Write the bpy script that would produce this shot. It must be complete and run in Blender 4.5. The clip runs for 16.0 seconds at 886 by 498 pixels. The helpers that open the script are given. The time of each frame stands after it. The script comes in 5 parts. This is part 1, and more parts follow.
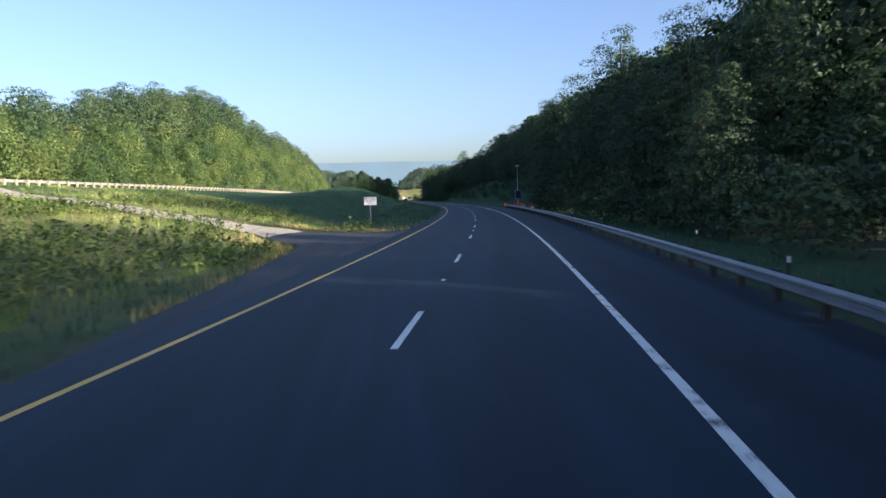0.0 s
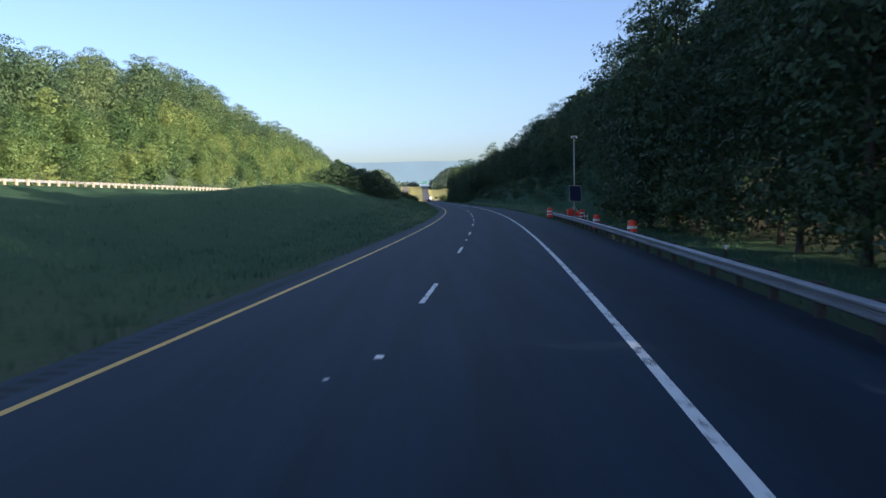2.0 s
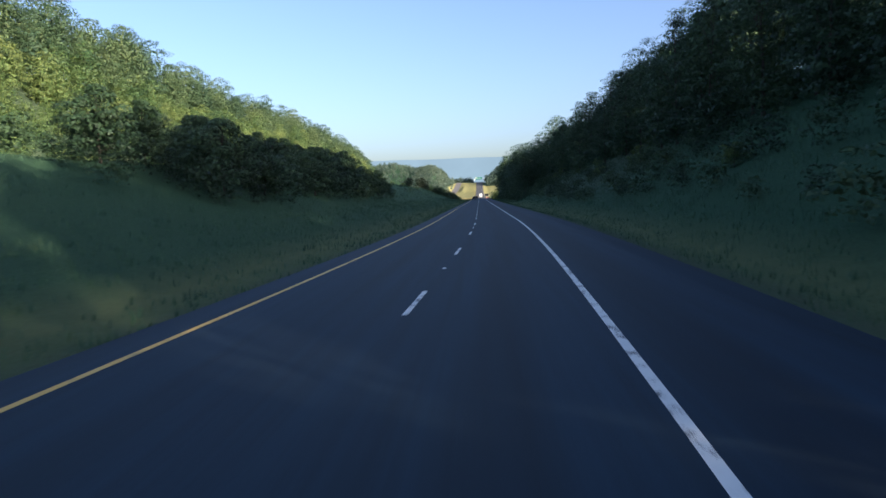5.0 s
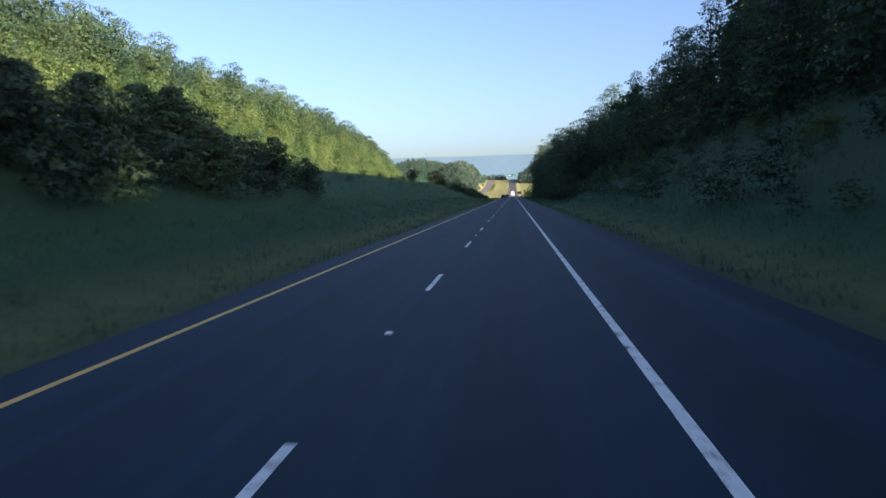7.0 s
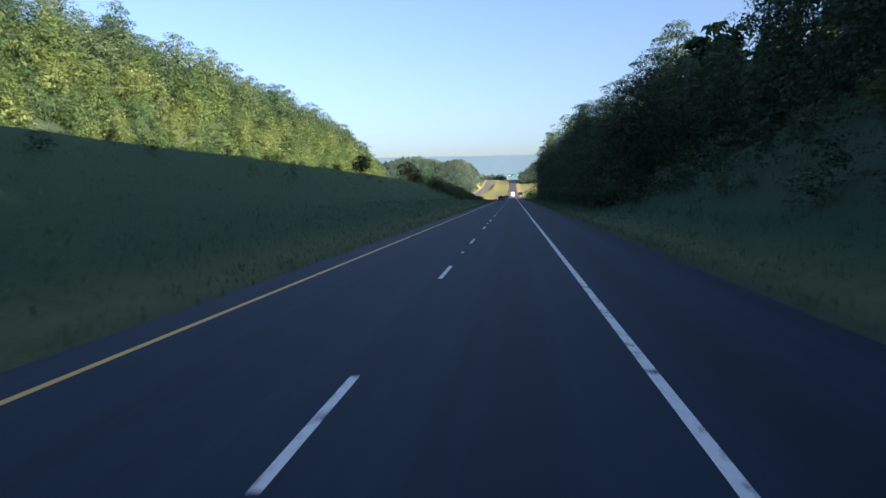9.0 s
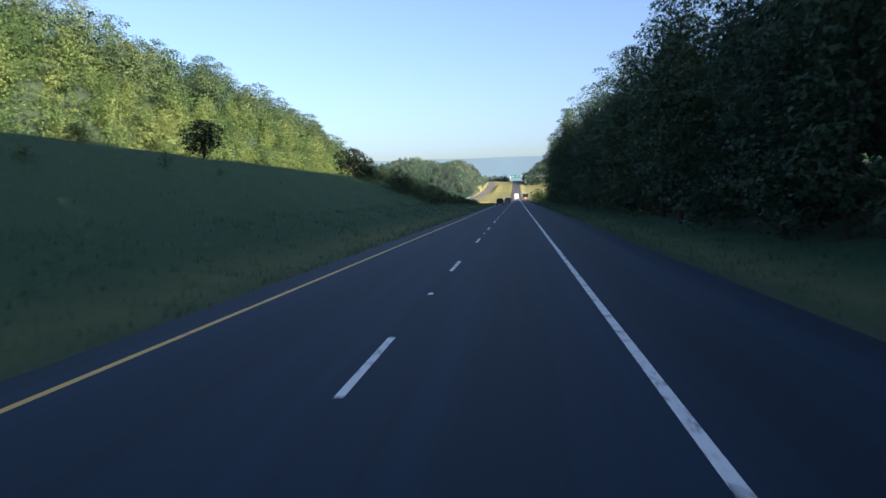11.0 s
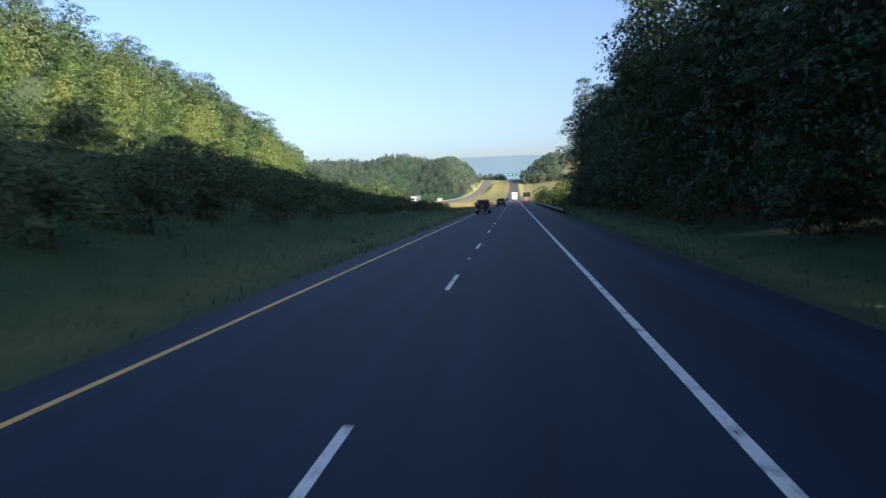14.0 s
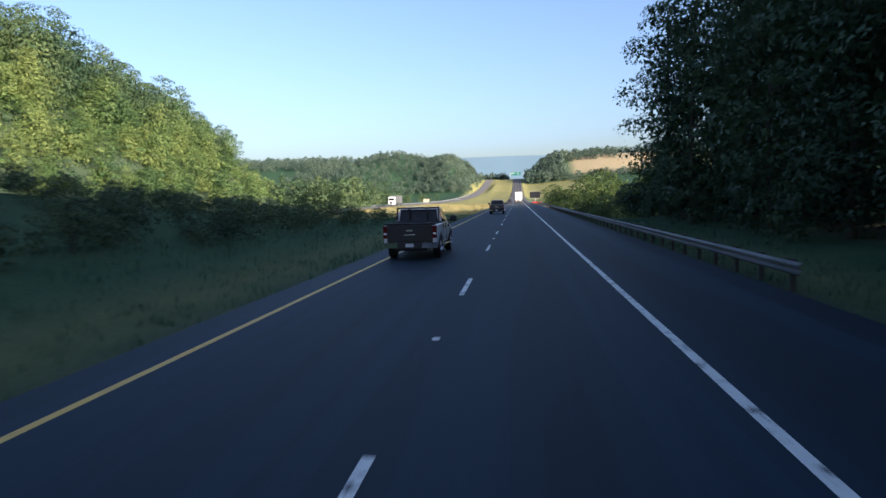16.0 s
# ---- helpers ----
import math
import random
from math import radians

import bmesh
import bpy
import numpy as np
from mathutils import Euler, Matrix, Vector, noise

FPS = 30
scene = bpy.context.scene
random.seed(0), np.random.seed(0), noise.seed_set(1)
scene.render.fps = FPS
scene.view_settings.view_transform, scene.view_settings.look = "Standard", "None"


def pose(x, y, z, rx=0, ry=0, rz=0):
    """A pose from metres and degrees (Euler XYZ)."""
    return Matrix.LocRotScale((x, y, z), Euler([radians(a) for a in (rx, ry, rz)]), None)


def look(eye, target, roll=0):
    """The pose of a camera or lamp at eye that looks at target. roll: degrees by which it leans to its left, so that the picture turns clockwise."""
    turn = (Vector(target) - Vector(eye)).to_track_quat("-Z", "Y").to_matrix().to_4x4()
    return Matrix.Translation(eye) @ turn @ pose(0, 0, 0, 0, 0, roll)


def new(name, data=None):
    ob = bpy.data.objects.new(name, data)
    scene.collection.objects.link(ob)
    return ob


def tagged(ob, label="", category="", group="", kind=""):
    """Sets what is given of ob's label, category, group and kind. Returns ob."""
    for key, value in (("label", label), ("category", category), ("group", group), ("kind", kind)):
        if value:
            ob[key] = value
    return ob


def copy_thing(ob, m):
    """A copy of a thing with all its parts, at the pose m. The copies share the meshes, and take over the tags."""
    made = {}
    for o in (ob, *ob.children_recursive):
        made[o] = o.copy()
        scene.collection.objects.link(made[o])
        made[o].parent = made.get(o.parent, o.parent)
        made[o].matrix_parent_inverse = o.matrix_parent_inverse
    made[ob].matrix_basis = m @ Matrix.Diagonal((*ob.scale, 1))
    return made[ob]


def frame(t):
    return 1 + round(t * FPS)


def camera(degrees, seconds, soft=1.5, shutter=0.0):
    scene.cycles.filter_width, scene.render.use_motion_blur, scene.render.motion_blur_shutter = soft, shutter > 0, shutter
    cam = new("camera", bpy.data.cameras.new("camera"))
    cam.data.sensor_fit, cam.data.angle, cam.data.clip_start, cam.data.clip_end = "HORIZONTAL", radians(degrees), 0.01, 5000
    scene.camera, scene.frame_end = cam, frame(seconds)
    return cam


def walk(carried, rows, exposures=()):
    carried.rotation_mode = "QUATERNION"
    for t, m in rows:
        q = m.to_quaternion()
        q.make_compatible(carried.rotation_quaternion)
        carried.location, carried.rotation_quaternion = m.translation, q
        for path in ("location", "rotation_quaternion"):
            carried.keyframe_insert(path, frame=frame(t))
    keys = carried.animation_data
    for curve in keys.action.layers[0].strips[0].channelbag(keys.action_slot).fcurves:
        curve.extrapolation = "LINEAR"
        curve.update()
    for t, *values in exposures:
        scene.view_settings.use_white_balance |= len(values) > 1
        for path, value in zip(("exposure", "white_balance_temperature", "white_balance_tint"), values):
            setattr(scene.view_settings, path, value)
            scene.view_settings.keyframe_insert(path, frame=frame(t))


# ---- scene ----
cam = camera(70.38, 16.0, 1.5, 0.15)
EXPOSURE, KELVIN, TINT = 1.42, 5500, 21
PATH = [
    (0, (-18.596, -2.701, 2.218), (-16.823, 17.153, 0.583), -1.52),
    (0.5, (-15.877, 11.359, 2.218), (-14.456, 31.237, 0.533), -1.23),
    (1, (-13.321, 25.417, 2.218), (-12.081, 45.313, 0.602), -1.38),
    (1.5, (-10.856, 39.487, 2.218), (-9.844, 59.395, 0.585), -1.58),
    (2, (-8.716, 53.378, 2.218), (-8.032, 73.301, 0.612), -1.32),
    (2.5, (-6.652, 67.691, 2.218), (-6.233, 87.619, 0.580), -1.49),
    (3, (-4.941, 82.137, 2.218), (-4.825, 102.070, 0.582), -1.48),
    (3.5, (-3.280, 96.586, 2.218), (-3.527, 116.519, 0.601), -1.62),
    (4, (-1.839, 110.861, 2.218), (-2.326, 130.787, 0.567), -2.23),
    (4.8, (-0.009, 134.174, 2.218), (-1.072, 154.078, 0.568), -2.01),
    (5.65, (1.342, 158.873, 2.218), (-0.329, 178.735, 0.569), -1.78),
    (6.5, (2.094, 183.720, 2.218), (-0.187, 203.521, 0.571), -1.55),
    (7, (2.043, 198.087, 2.218), (-0.203, 217.888, 0.520), -1.43),
    (7.5, (2.019, 212.579, 2.218), (-0.200, 232.383, 0.521), -1.44),
    (8, (1.935, 227.188, 2.218), (-0.241, 247.002, 0.592), -0.76),
    (8.5, (1.969, 242.184, 2.218), (-0.289, 261.989, 0.584), -1.06),
    (9, (1.954, 256.927, 2.218), (-0.271, 276.731, 0.524), -0.74),
    (9.8, (1.990, 280.574, 2.218), (-0.287, 300.375, 0.562), -1.06),
    (10.65, (2.027, 305.552, 2.218), (-0.304, 325.350, 0.602), -1.39),
    (11.5, (2.064, 330.455, 2.218), (-0.321, 350.250, 0.642), -1.73),
    (12, (2.017, 344.967, 2.218), (-0.244, 364.770, 0.564), -2.14),
    (12.5, (2.029, 359.765, 2.218), (-0.327, 379.564, 0.655), -2.10),
    (13, (1.941, 374.709, 2.218), (-0.379, 394.504, 0.552), -2.25),
    (13.5, (1.820, 389.769, 2.218), (-0.473, 409.573, 0.626), -1.71),
    (14, (1.678, 404.785, 2.218), (-0.611, 424.589, 0.621), -1.70),
    (14.5, (1.601, 420.231, 2.218), (-0.715, 440.032, 0.627), -1.69),
    (15, (1.517, 435.786, 2.218), (-0.783, 455.585, 0.564), -2.21),
    (15.5, (1.470, 451.167, 2.218), (-1.082, 470.943, 0.661), -1.70),
    (16, (1.313, 466.476, 2.218), (-1.060, 486.272, 0.634), -1.39),
]
walk(cam, [(t, look(eye, target, roll)) for t, eye, target, roll in PATH],
     exposures=[(0.0, EXPOSURE, KELVIN, TINT), (16.0, EXPOSURE, KELVIN, TINT)])

# ---------------------------------------------------------------- light
SUN_AZ = radians(130.0)      # clockwise from the road's heading (+y)
SUN_EL = radians(12.2)
world = bpy.data.worlds.new("sky")
scene.world = world
world.use_nodes = True
wn = world.node_tree.nodes
sky = wn.new("ShaderNodeTexSky")
sky.sky_type = "NISHITA"
sky.sun_disc = False
sky.sun_elevation = SUN_EL
sky.sun_rotation = SUN_AZ
sky.air_density, sky.dust_density, sky.ozone_density = 0.9, 2.9, 1.15
wn["Background"].inputs["Strength"].default_value = 0.108
world.node_tree.links.new(sky.outputs[0], wn["Background"].inputs["Color"])

sun_data = bpy.data.lights.new("sun", "SUN")
sun_data.energy, sun_data.angle, sun_data.color = 5.0, radians(0.6), (1.0, 0.83, 0.54)
sun = new("sun", sun_data)
sun_way = Vector((math.sin(SUN_AZ) * math.cos(SUN_EL), math.cos(SUN_AZ) * math.cos(SUN_EL), math.sin(SUN_EL)))
sun.matrix_world = look(sun_way * 300, (0, 0, 0))

# ---------------------------------------------------------------- road frame
R_CURVE, S_END = 1013.8, 199.5   # a left bend of this radius, then straight along +y
LANE = 3.66
DASH_0, DASH_STEP, DASH_LEN = 5.29, 12.192, 3.05


def smooth(t):
    t = np.clip(t, 0.0, 1.0)
    return t * t * (3 - 2 * t)


def road_z(s):
    """The road runs level, then climbs a far hill and tips over its crest."""
    s = np.asarray(s, float)
    up = 8.5e-8 * np.clip(s - 700, 0, 700) ** 3
    return up - 0.05 * np.clip(s - 1430, 0, 600)


def to_xy(s, lat):
    s, lat = np.asarray(s, float), np.asarray(lat, float)
    a = np.clip(S_END - s, 0, None) / R_CURVE
    x = np.where(s < S_END, -R_CURVE + (R_CURVE + lat) * np.cos(a), lat)
    y = np.where(s < S_END, S_END - (R_CURVE + lat) * np.sin(a), s)
    return x, y


def turn_at(s):
    """The heading's turn about z at s."""
    return -max(S_END - s, 0.0) / R_CURVE


OPP_S, OPP_C = [-200, 420, 660, 900, 1400, 2000], [-57, -56, -48, -44, -38.5, -37]


def opp_lat(s):
    return np.interp(s, OPP_S, OPP_C)


def hill_left(s):
    return np.interp(s, [-100, 60, 80, 120, 160, 200, 240, 280, 320, 360, 440, 480, 520, 560, 600, 640, 668, 690, 715], [1, 1.5, 2, 4.5, 10, 17.5, 23.5, 26.5, 27, 25.5, 26, 27, 30, 29.5, 26, 18, 8, 1, 0])


def ground_z(s, lat):
    s, lat = np.broadcast_arrays(np.asarray(s, float), np.asarray(lat, float))
    u = -lat
    za = np.interp(u, [4.6, 7, 12, 20, 30, 40, 50, 64, 900], [-.06, -.2, -.1, .9, 2.0, 3.2, 4.6, 4.8, 6])
    crest = np.interp(s, [90, 131, 146, 180, 260, 330, 430, 455, 480, 500, 520, 540, 550], [3.2, 4.2, 4.8, 5.8, 6.4, 6.8, 6.7, 6.1, 4.5, 3.1, 1.7, 0.4, 0.05])
    zb = np.interp(u, [4.6, 6.5, 9, 14, 20, 24, 28, 32, 38, 48, 64, 900], [-.06, -.05, .06, .26, .62, .88, 1, .99, .85, .76, .74, .9])
    zb = np.where(zb > 0, zb * crest, zb * 4)
    zc = np.interp(u, [4.6, 8, 20, 35, 42, 54, 62, 100, 300, 900], [-.06, -.4, -.9, -.4, -.05, -.05, -1.5, -4, -2, 4])
    wb, wc = smooth((s - 85) / 70), smooth((s - 535) / 50)
    left = za * (1 - wb) + zb * wb
    left = left * (1 - wc) + zc * wc
    left = left + hill_left(s) * smooth((u - 60) / 31)
    left = left + smooth((s - 1120) / 200) * 30 * smooth((u - 54) / 32) * (1 - smooth((u - 140) / 90)) + 33 * smooth((s - 900) / 450) * smooth((u - 100) / 110)
    left = left + 14 * np.exp(-((s - 1240) / 90) ** 2 - ((u - 86) / 46) ** 2)
    left = left + 19 * np.exp(-((s - 940) / 75) ** 2 - ((u - 195) / 60) ** 2)
    v = lat
    ra = np.interp(v, [7.2, 9, 14, 25, 50, 90, 900], [-.06, -.2, -.25, .8, 7, 13, 25])
    # past 35 the hidden slope is raised to keep low sun off the bank
    rb = np.interp(v, [7.2, 9, 11, 25, 35, 60, 900], [-.06, -.2, .3, 9, 13, 24, 60])
    rc = np.interp(v, [7.2, 9, 13, 25, 50, 900], [-.06, -.3, 0, 2, 6, 20])
    rd = np.interp(v, [7.2, 9, 14, 25, 60, 120, 900], [-.06, -.4, -2.5, -4, -4, 2, 10])
    w1, w2, w3 = smooth((s - 112) / 40), smooth((s - 300) / 50), smooth((s - 520) / 60)
    right = ra * (1 - w1) + rb * w1
    right = right * (1 - w2) + rc * w2
    right = right * (1 - w3) + rd * w3
    right = right + smooth((s - 850) / 200) * np.interp(v, [7.2, 20, 60], [0, 2, 5])
    right = right + 28 * smooth((s - 1325) / 110) * smooth((v - 10) / 50)
    z = np.where(lat < -4.6, left, np.where(lat > 7.2, right, -0.06))
    # the opposing carriageway and the crossover are graded flat across
    near = smooth(1 - (np.abs(lat - opp_lat(s)) - 7) / 6)
    zo = np.interp(s, [-200, 400, 560, 620], [4.8, 4.8, 3.0, -0.1]) - 0.1
    z = z * (1 - near) + zo * near
    bump = 0.10 * np.sin(s * .31 + lat * .5) * np.sin(lat * .37 - s * .11) * smooth((np.abs(lat - 1.3) - 8) / 6) * (1 - near)
    return z + bump + road_z(s)


def place(s, lat, z=None, dz=0.0, rot=0.0, rx=0.0, ry=0.0):
    """A pose at road station s and offset lat, on the ground or at height z, turned with the road."""
    x, y = to_xy(s, lat)
    if z is None:
        z = float(ground_z(s, lat))
    return pose(float(x), float(y), float(z) + dz, rx, ry, math.degrees(turn_at(s)) + rot)


# ---------------------------------------------------------------- materials
def material(name, rough=0.8, metal=0.0, spec=0.4):
    m = bpy.data.materials.new(name)
    m.use_nodes = True
    b = m.node_tree.nodes["Principled BSDF"]
    b.inputs["Roughness"].default_value, b.inputs["Metallic"].default_value = rough, metal
    b.inputs["Specular IOR Level"].default_value = spec
    return m, m.node_tree.nodes, m.node_tree.links, b


def noise_node(n, l, scale, detail=4.0, rough=0.6, coord=None):
    t = n.new("ShaderNodeTexNoise")
    t.inputs["Scale"].default_value, t.inputs["Detail"].default_value, t.inputs["Roughness"].default_value = scale, detail, rough
    if coord is not None:
        l.new(coord, t.inputs["Vector"])
    return t.outputs["Fac"]


def ramp(n, l, fac, stops):
    r = n.new("ShaderNodeValToRGB")
    while len(r.color_ramp.elements) < len(stops):
        r.color_ramp.elements.new(0.5)
    for e, (p, c) in zip(r.color_ramp.elements, stops):
        e.position, e.color = p, (*c, 1)
    l.new(fac, r.inputs[0])
    return r.outputs[0]


def mix(n, l, fac, a, b, kind="MIX"):
    m = n.new("ShaderNodeMix")
    m.data_type, m.blend_type = "RGBA", kind
    for socket, value in ((m.inputs[0], fac), (m.inputs[6], a), (m.inputs[7], b)):
        if isinstance(value, (int, float)):
            socket.default_value = value
        elif isinstance(value, tuple):
            socket.default_value = (*value, 1)
        else:
            l.new(value, socket)
    return m.outputs[2]


def math_node(n, l, op, a, b=0.0):
    m = n.new("ShaderNodeMath")
    m.operation = op
    for socket, value in zip(m.inputs, (a, b)):
        if isinstance(value, (int, float)):
            socket.default_value = value
        else:
            l.new(value, socket)
    return m.outputs[0]


def bump_to(n, l, b, height, strength, distance):
    u = n.new("ShaderNodeBump")
    u.inputs["Strength"].default_value, u.inputs["Distance"].default_value = strength, distance
    l.new(height, u.inputs["Height"])
    l.new(u.outputs[0], b.inputs["Normal"])


def world_pos(n):
    return n.new("ShaderNodeNewGeometry").outputs["Position"]


def attr(n, name):
    a = n.new("ShaderNodeAttribute")
    a.attribute_name = name
    return a.outputs["Fac"]


def plain(name, colour, rough=0.6, metal=0.0, vary=0.12, scale=6.0, bump=0.0, spec=0.4):
    """A surface of one colour with soft stains and grain."""
    m, n, l, b = material(name, rough, metal, spec)
    p = n.new("ShaderNodeTexCoord").outputs["Object"]
    big, fine = noise_node(n, l, scale * 0.3, 3, coord=p), noise_node(n, l, scale * 6, 3, coord=p)
    f = math_node(n, l, "ADD", math_node(n, l, "MULTIPLY", big, 0.65), math_node(n, l, "MULTIPLY", fine, 0.35))
    dark = tuple(c * (1 - vary * 2) for c in colour)
    light = tuple(min(1.0, c * (1 + vary)) for c in colour)
    l.new(ramp(n, l, f, [(0.3, dark), (0.68, light)]), b.inputs["Base Color"])
    if bump:
        bump_to(n, l, b, fine, bump, 0.01)
    return m


def asphalt(name, base, wheel=True):
    m, n, l, b = material(name, 0.74 if wheel else 0.8, 0, 0.26 if wheel else 0.28)
    p = world_pos(n)
    grain, patch, streak = noise_node(n, l, 45, 3, coord=p), noise_node(n, l, 0.35, 5, coord=p), noise_node(n, l, 3.0, 4, coord=p)
    c = ramp(n, l, grain, [(0.3, tuple(v * 0.72 for v in base)), (0.7, tuple(v * 1.3 for v in base))])
    c = mix(n, l, math_node(n, l, "MULTIPLY", patch, 0.5), c, tuple(v * 1.25 for v in base))
    c = mix(n, l, math_node(n, l, "MULTIPLY", streak, 0.25), c, tuple(v * 0.7 for v in base))
    # streaks drawn out along the lanes
    mp = n.new("ShaderNodeMapping")
    mp.inputs["Scale"].default_value = (2.2, 0.05, 1)
    l.new(p, mp.inputs[0])
    drawn = noise_node(n, l, 1.0, 5, 0.65, mp.outputs[0])
    c = mix(n, l, 0.8, c, ramp(n, l, drawn, [(0.3, (0.62, 0.62, 0.62)), (0.7, (1.35, 1.35, 1.35))]), "MULTIPLY")
    if wheel:
        # oil-dark lane middles and a sealed joint beside the edge line
        lat = attr(n, "lat")
        # pale mixes in a lighter tone: sunlight painted on the far stretch
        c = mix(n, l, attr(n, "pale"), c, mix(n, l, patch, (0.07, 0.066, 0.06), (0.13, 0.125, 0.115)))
        for centre, width, amount in ((1.83, 0.55, 0.5), (-1.83, 0.55, 0.3), (4.75, 0.75, 0.62), (0.15, 0.22, 0.25)):
            d = math_node(n, l, "ABSOLUTE", math_node(n, l, "SUBTRACT", lat, centre))
            w = n.new("ShaderNodeMapRange")
            w.interpolation_type = "SMOOTHSTEP"
            w.inputs[1].default_value, w.inputs[2].default_value = width * 0.3, width * 1.5
            w.inputs[3].default_value, w.inputs[4].default_value = amount, 0.0
            l.new(d, w.inputs[0])
            f = math_node(n, l, "MULTIPLY", w.outputs[0], math_node(n, l, "ADD", math_node(n, l, "MULTIPLY", patch, 0.8), 0.5))
            c = mix(n, l, f, c, tuple(v * 0.35 for v in base))
    l.new(c, b.inputs["Base Color"])
    bump_to(n, l, b, grain, 0.35, 0.004)
    return m


def paint(name, colour, chip):
    """Road paint, worn through to the asphalt in chips."""
    m, n, l, b = material(name, 0.6, 0, 0.4)
    p = world_pos(n)
    worn, fine = noise_node(n, l, 2.2, 6, 0.7, p), noise_node(n, l, 30, 3, coord=p)
    f = math_node(n, l, "ADD", math_node(n, l, "MULTIPLY", worn, 0.75), math_node(n, l, "MULTIPLY", fine, 0.25))
    l.new(ramp(n, l, f, [(chip - 0.03, (0.05, 0.05, 0.05)), (chip + 0.03, tuple(c * 0.85 for c in colour)), (0.75, colour)]), b.inputs["Base Color"])
    bump_to(n, l, b, fine, 0.2, 0.003)
    return m


def ground_material():
    m, n, l, b = material("grass_ground", 0.95, 0, 0.1)
    p = world_pos(n)
    big, mid, fine = noise_node(n, l, 0.06, 4, coord=p), noise_node(n, l, 0.7, 5, coord=p), noise_node(n, l, 9, 4, 0.7, p)
    green = ramp(n, l, fine, [(0.22, (0.016, 0.040, 0.023)), (0.55, (0.040, 0.092, 0.048)), (0.85, (0.080, 0.136, 0.068))])
    green = mix(n, l, math_node(n, l, "MULTIPLY", mid, 0.35), green, (0.055, 0.095, 0.040))
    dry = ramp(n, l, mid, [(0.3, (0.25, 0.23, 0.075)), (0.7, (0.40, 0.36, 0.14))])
    # dry holds yellowed grass and also the painted sunlit wedge of the median
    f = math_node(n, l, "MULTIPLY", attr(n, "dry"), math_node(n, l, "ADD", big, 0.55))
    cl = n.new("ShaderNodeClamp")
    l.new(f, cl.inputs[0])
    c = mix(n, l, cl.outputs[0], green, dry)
    tan = ramp(n, l, mid, [(0.3, (0.26, 0.215, 0.13)), (0.7, (0.34, 0.285, 0.18))])
    c = mix(n, l, attr(n, "tan"), c, tan)
    soil = ramp(n, l, fine, [(0.3, (0.07, 0.055, 0.04)), (0.7, (0.17, 0.14, 0.11))])
    sf = math_node(n, l, "MULTIPLY", attr(n, "soil"), math_node(n, l, "ADD", mid, 0.35))
    c = mix(n, l, sf, c, soil)
    l.new(c, b.inputs["Base Color"])
    bump_to(n, l, b, math_node(n, l, "ADD", fine, mid), 0.8, 0.15)
    return m


def leaf_material(name, dark, mid, light, scale=0.09, thin=0.3):
    """Waxy leaves: hue drifts from tree to tree, and each leaf cluster differs a little."""
    m, n, l, b = material(name, 0.6, 0, 0.36)
    g = n.new("ShaderNodeNewGeometry")
    tree = noise_node(n, l, scale, 2, coord=g.outputs["Position"])
    f = math_node(n, l, "ADD", math_node(n, l, "MULTIPLY", tree, 0.85), math_node(n, l, "MULTIPLY", g.outputs["Random Per Island"], 0.2))
    f = math_node(n, l, "ADD", f, math_node(n, l, "MULTIPLY", attr(n, "tone"), 0.22))
    c = ramp(n, l, f, [(0.36, dark), (0.52, mid), (0.68, light)])
    l.new(c, b.inputs["Base Color"])
    t = n.new("ShaderNodeBsdfTranslucent")
    l.new(c, t.inputs["Color"])
    s = n.new("ShaderNodeMixShader")
    s.inputs[0].default_value = thin
    l.new(b.outputs[0], s.inputs[1]), l.new(t.outputs[0], s.inputs[2])
    l.new(s.outputs[0], n["Material Output"].inputs[0])
    return m


def bark_material():
    m, n, l, b = material("bark", 0.9, 0, 0.2)
    p = n.new("ShaderNodeTexCoord").outputs["Object"]
    mp = n.new("ShaderNodeMapping")
    mp.inputs["Scale"].default_value = (9, 9, 1.2)
    l.new(p, mp.inputs[0])
    f = noise_node(n, l, 1.5, 6, 0.7, mp.outputs[0])
    l.new(ramp(n, l, f, [(0.3, (0.030, 0.025, 0.020)), (0.7, (0.095, 0.080, 0.064))]), b.inputs["Base Color"])
    bump_to(n, l, b, f, 0.8, 0.03)
    return m


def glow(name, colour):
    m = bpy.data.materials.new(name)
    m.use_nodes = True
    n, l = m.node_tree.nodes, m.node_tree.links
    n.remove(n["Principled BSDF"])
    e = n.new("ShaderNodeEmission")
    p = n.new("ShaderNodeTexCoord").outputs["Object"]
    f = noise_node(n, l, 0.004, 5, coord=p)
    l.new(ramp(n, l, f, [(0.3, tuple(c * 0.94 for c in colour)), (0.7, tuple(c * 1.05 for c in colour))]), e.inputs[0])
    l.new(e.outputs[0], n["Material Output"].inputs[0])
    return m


# blue-black base has the tint of the shaded stretch put into it
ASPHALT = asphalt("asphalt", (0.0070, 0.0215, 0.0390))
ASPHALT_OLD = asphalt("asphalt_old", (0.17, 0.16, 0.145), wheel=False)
ASPHALT_MILLED = asphalt("milled_asphalt", (0.014, 0.019, 0.024), wheel=False)
GRAVEL = asphalt("pale_gravel", (0.40, 0.36, 0.27), wheel=False)
ASPHALT_WORN = asphalt("asphalt_worn", (0.034, 0.039, 0.046), wheel=False)
WHITE_PAINT = paint("white_road_paint", (0.74, 0.77, 0.74), 0.44)
YELLOW_PAINT = paint("yellow_road_paint", (0.70, 0.46, 0.10), 0.39)
GROUND = ground_material()
# darkened green: the shade of the roadside woods is part of this colour
LEAF_SHADED = leaf_material("leaves", (0.020, 0.044, 0.021), (0.041, 0.081, 0.036), (0.072, 0.118, 0.048))
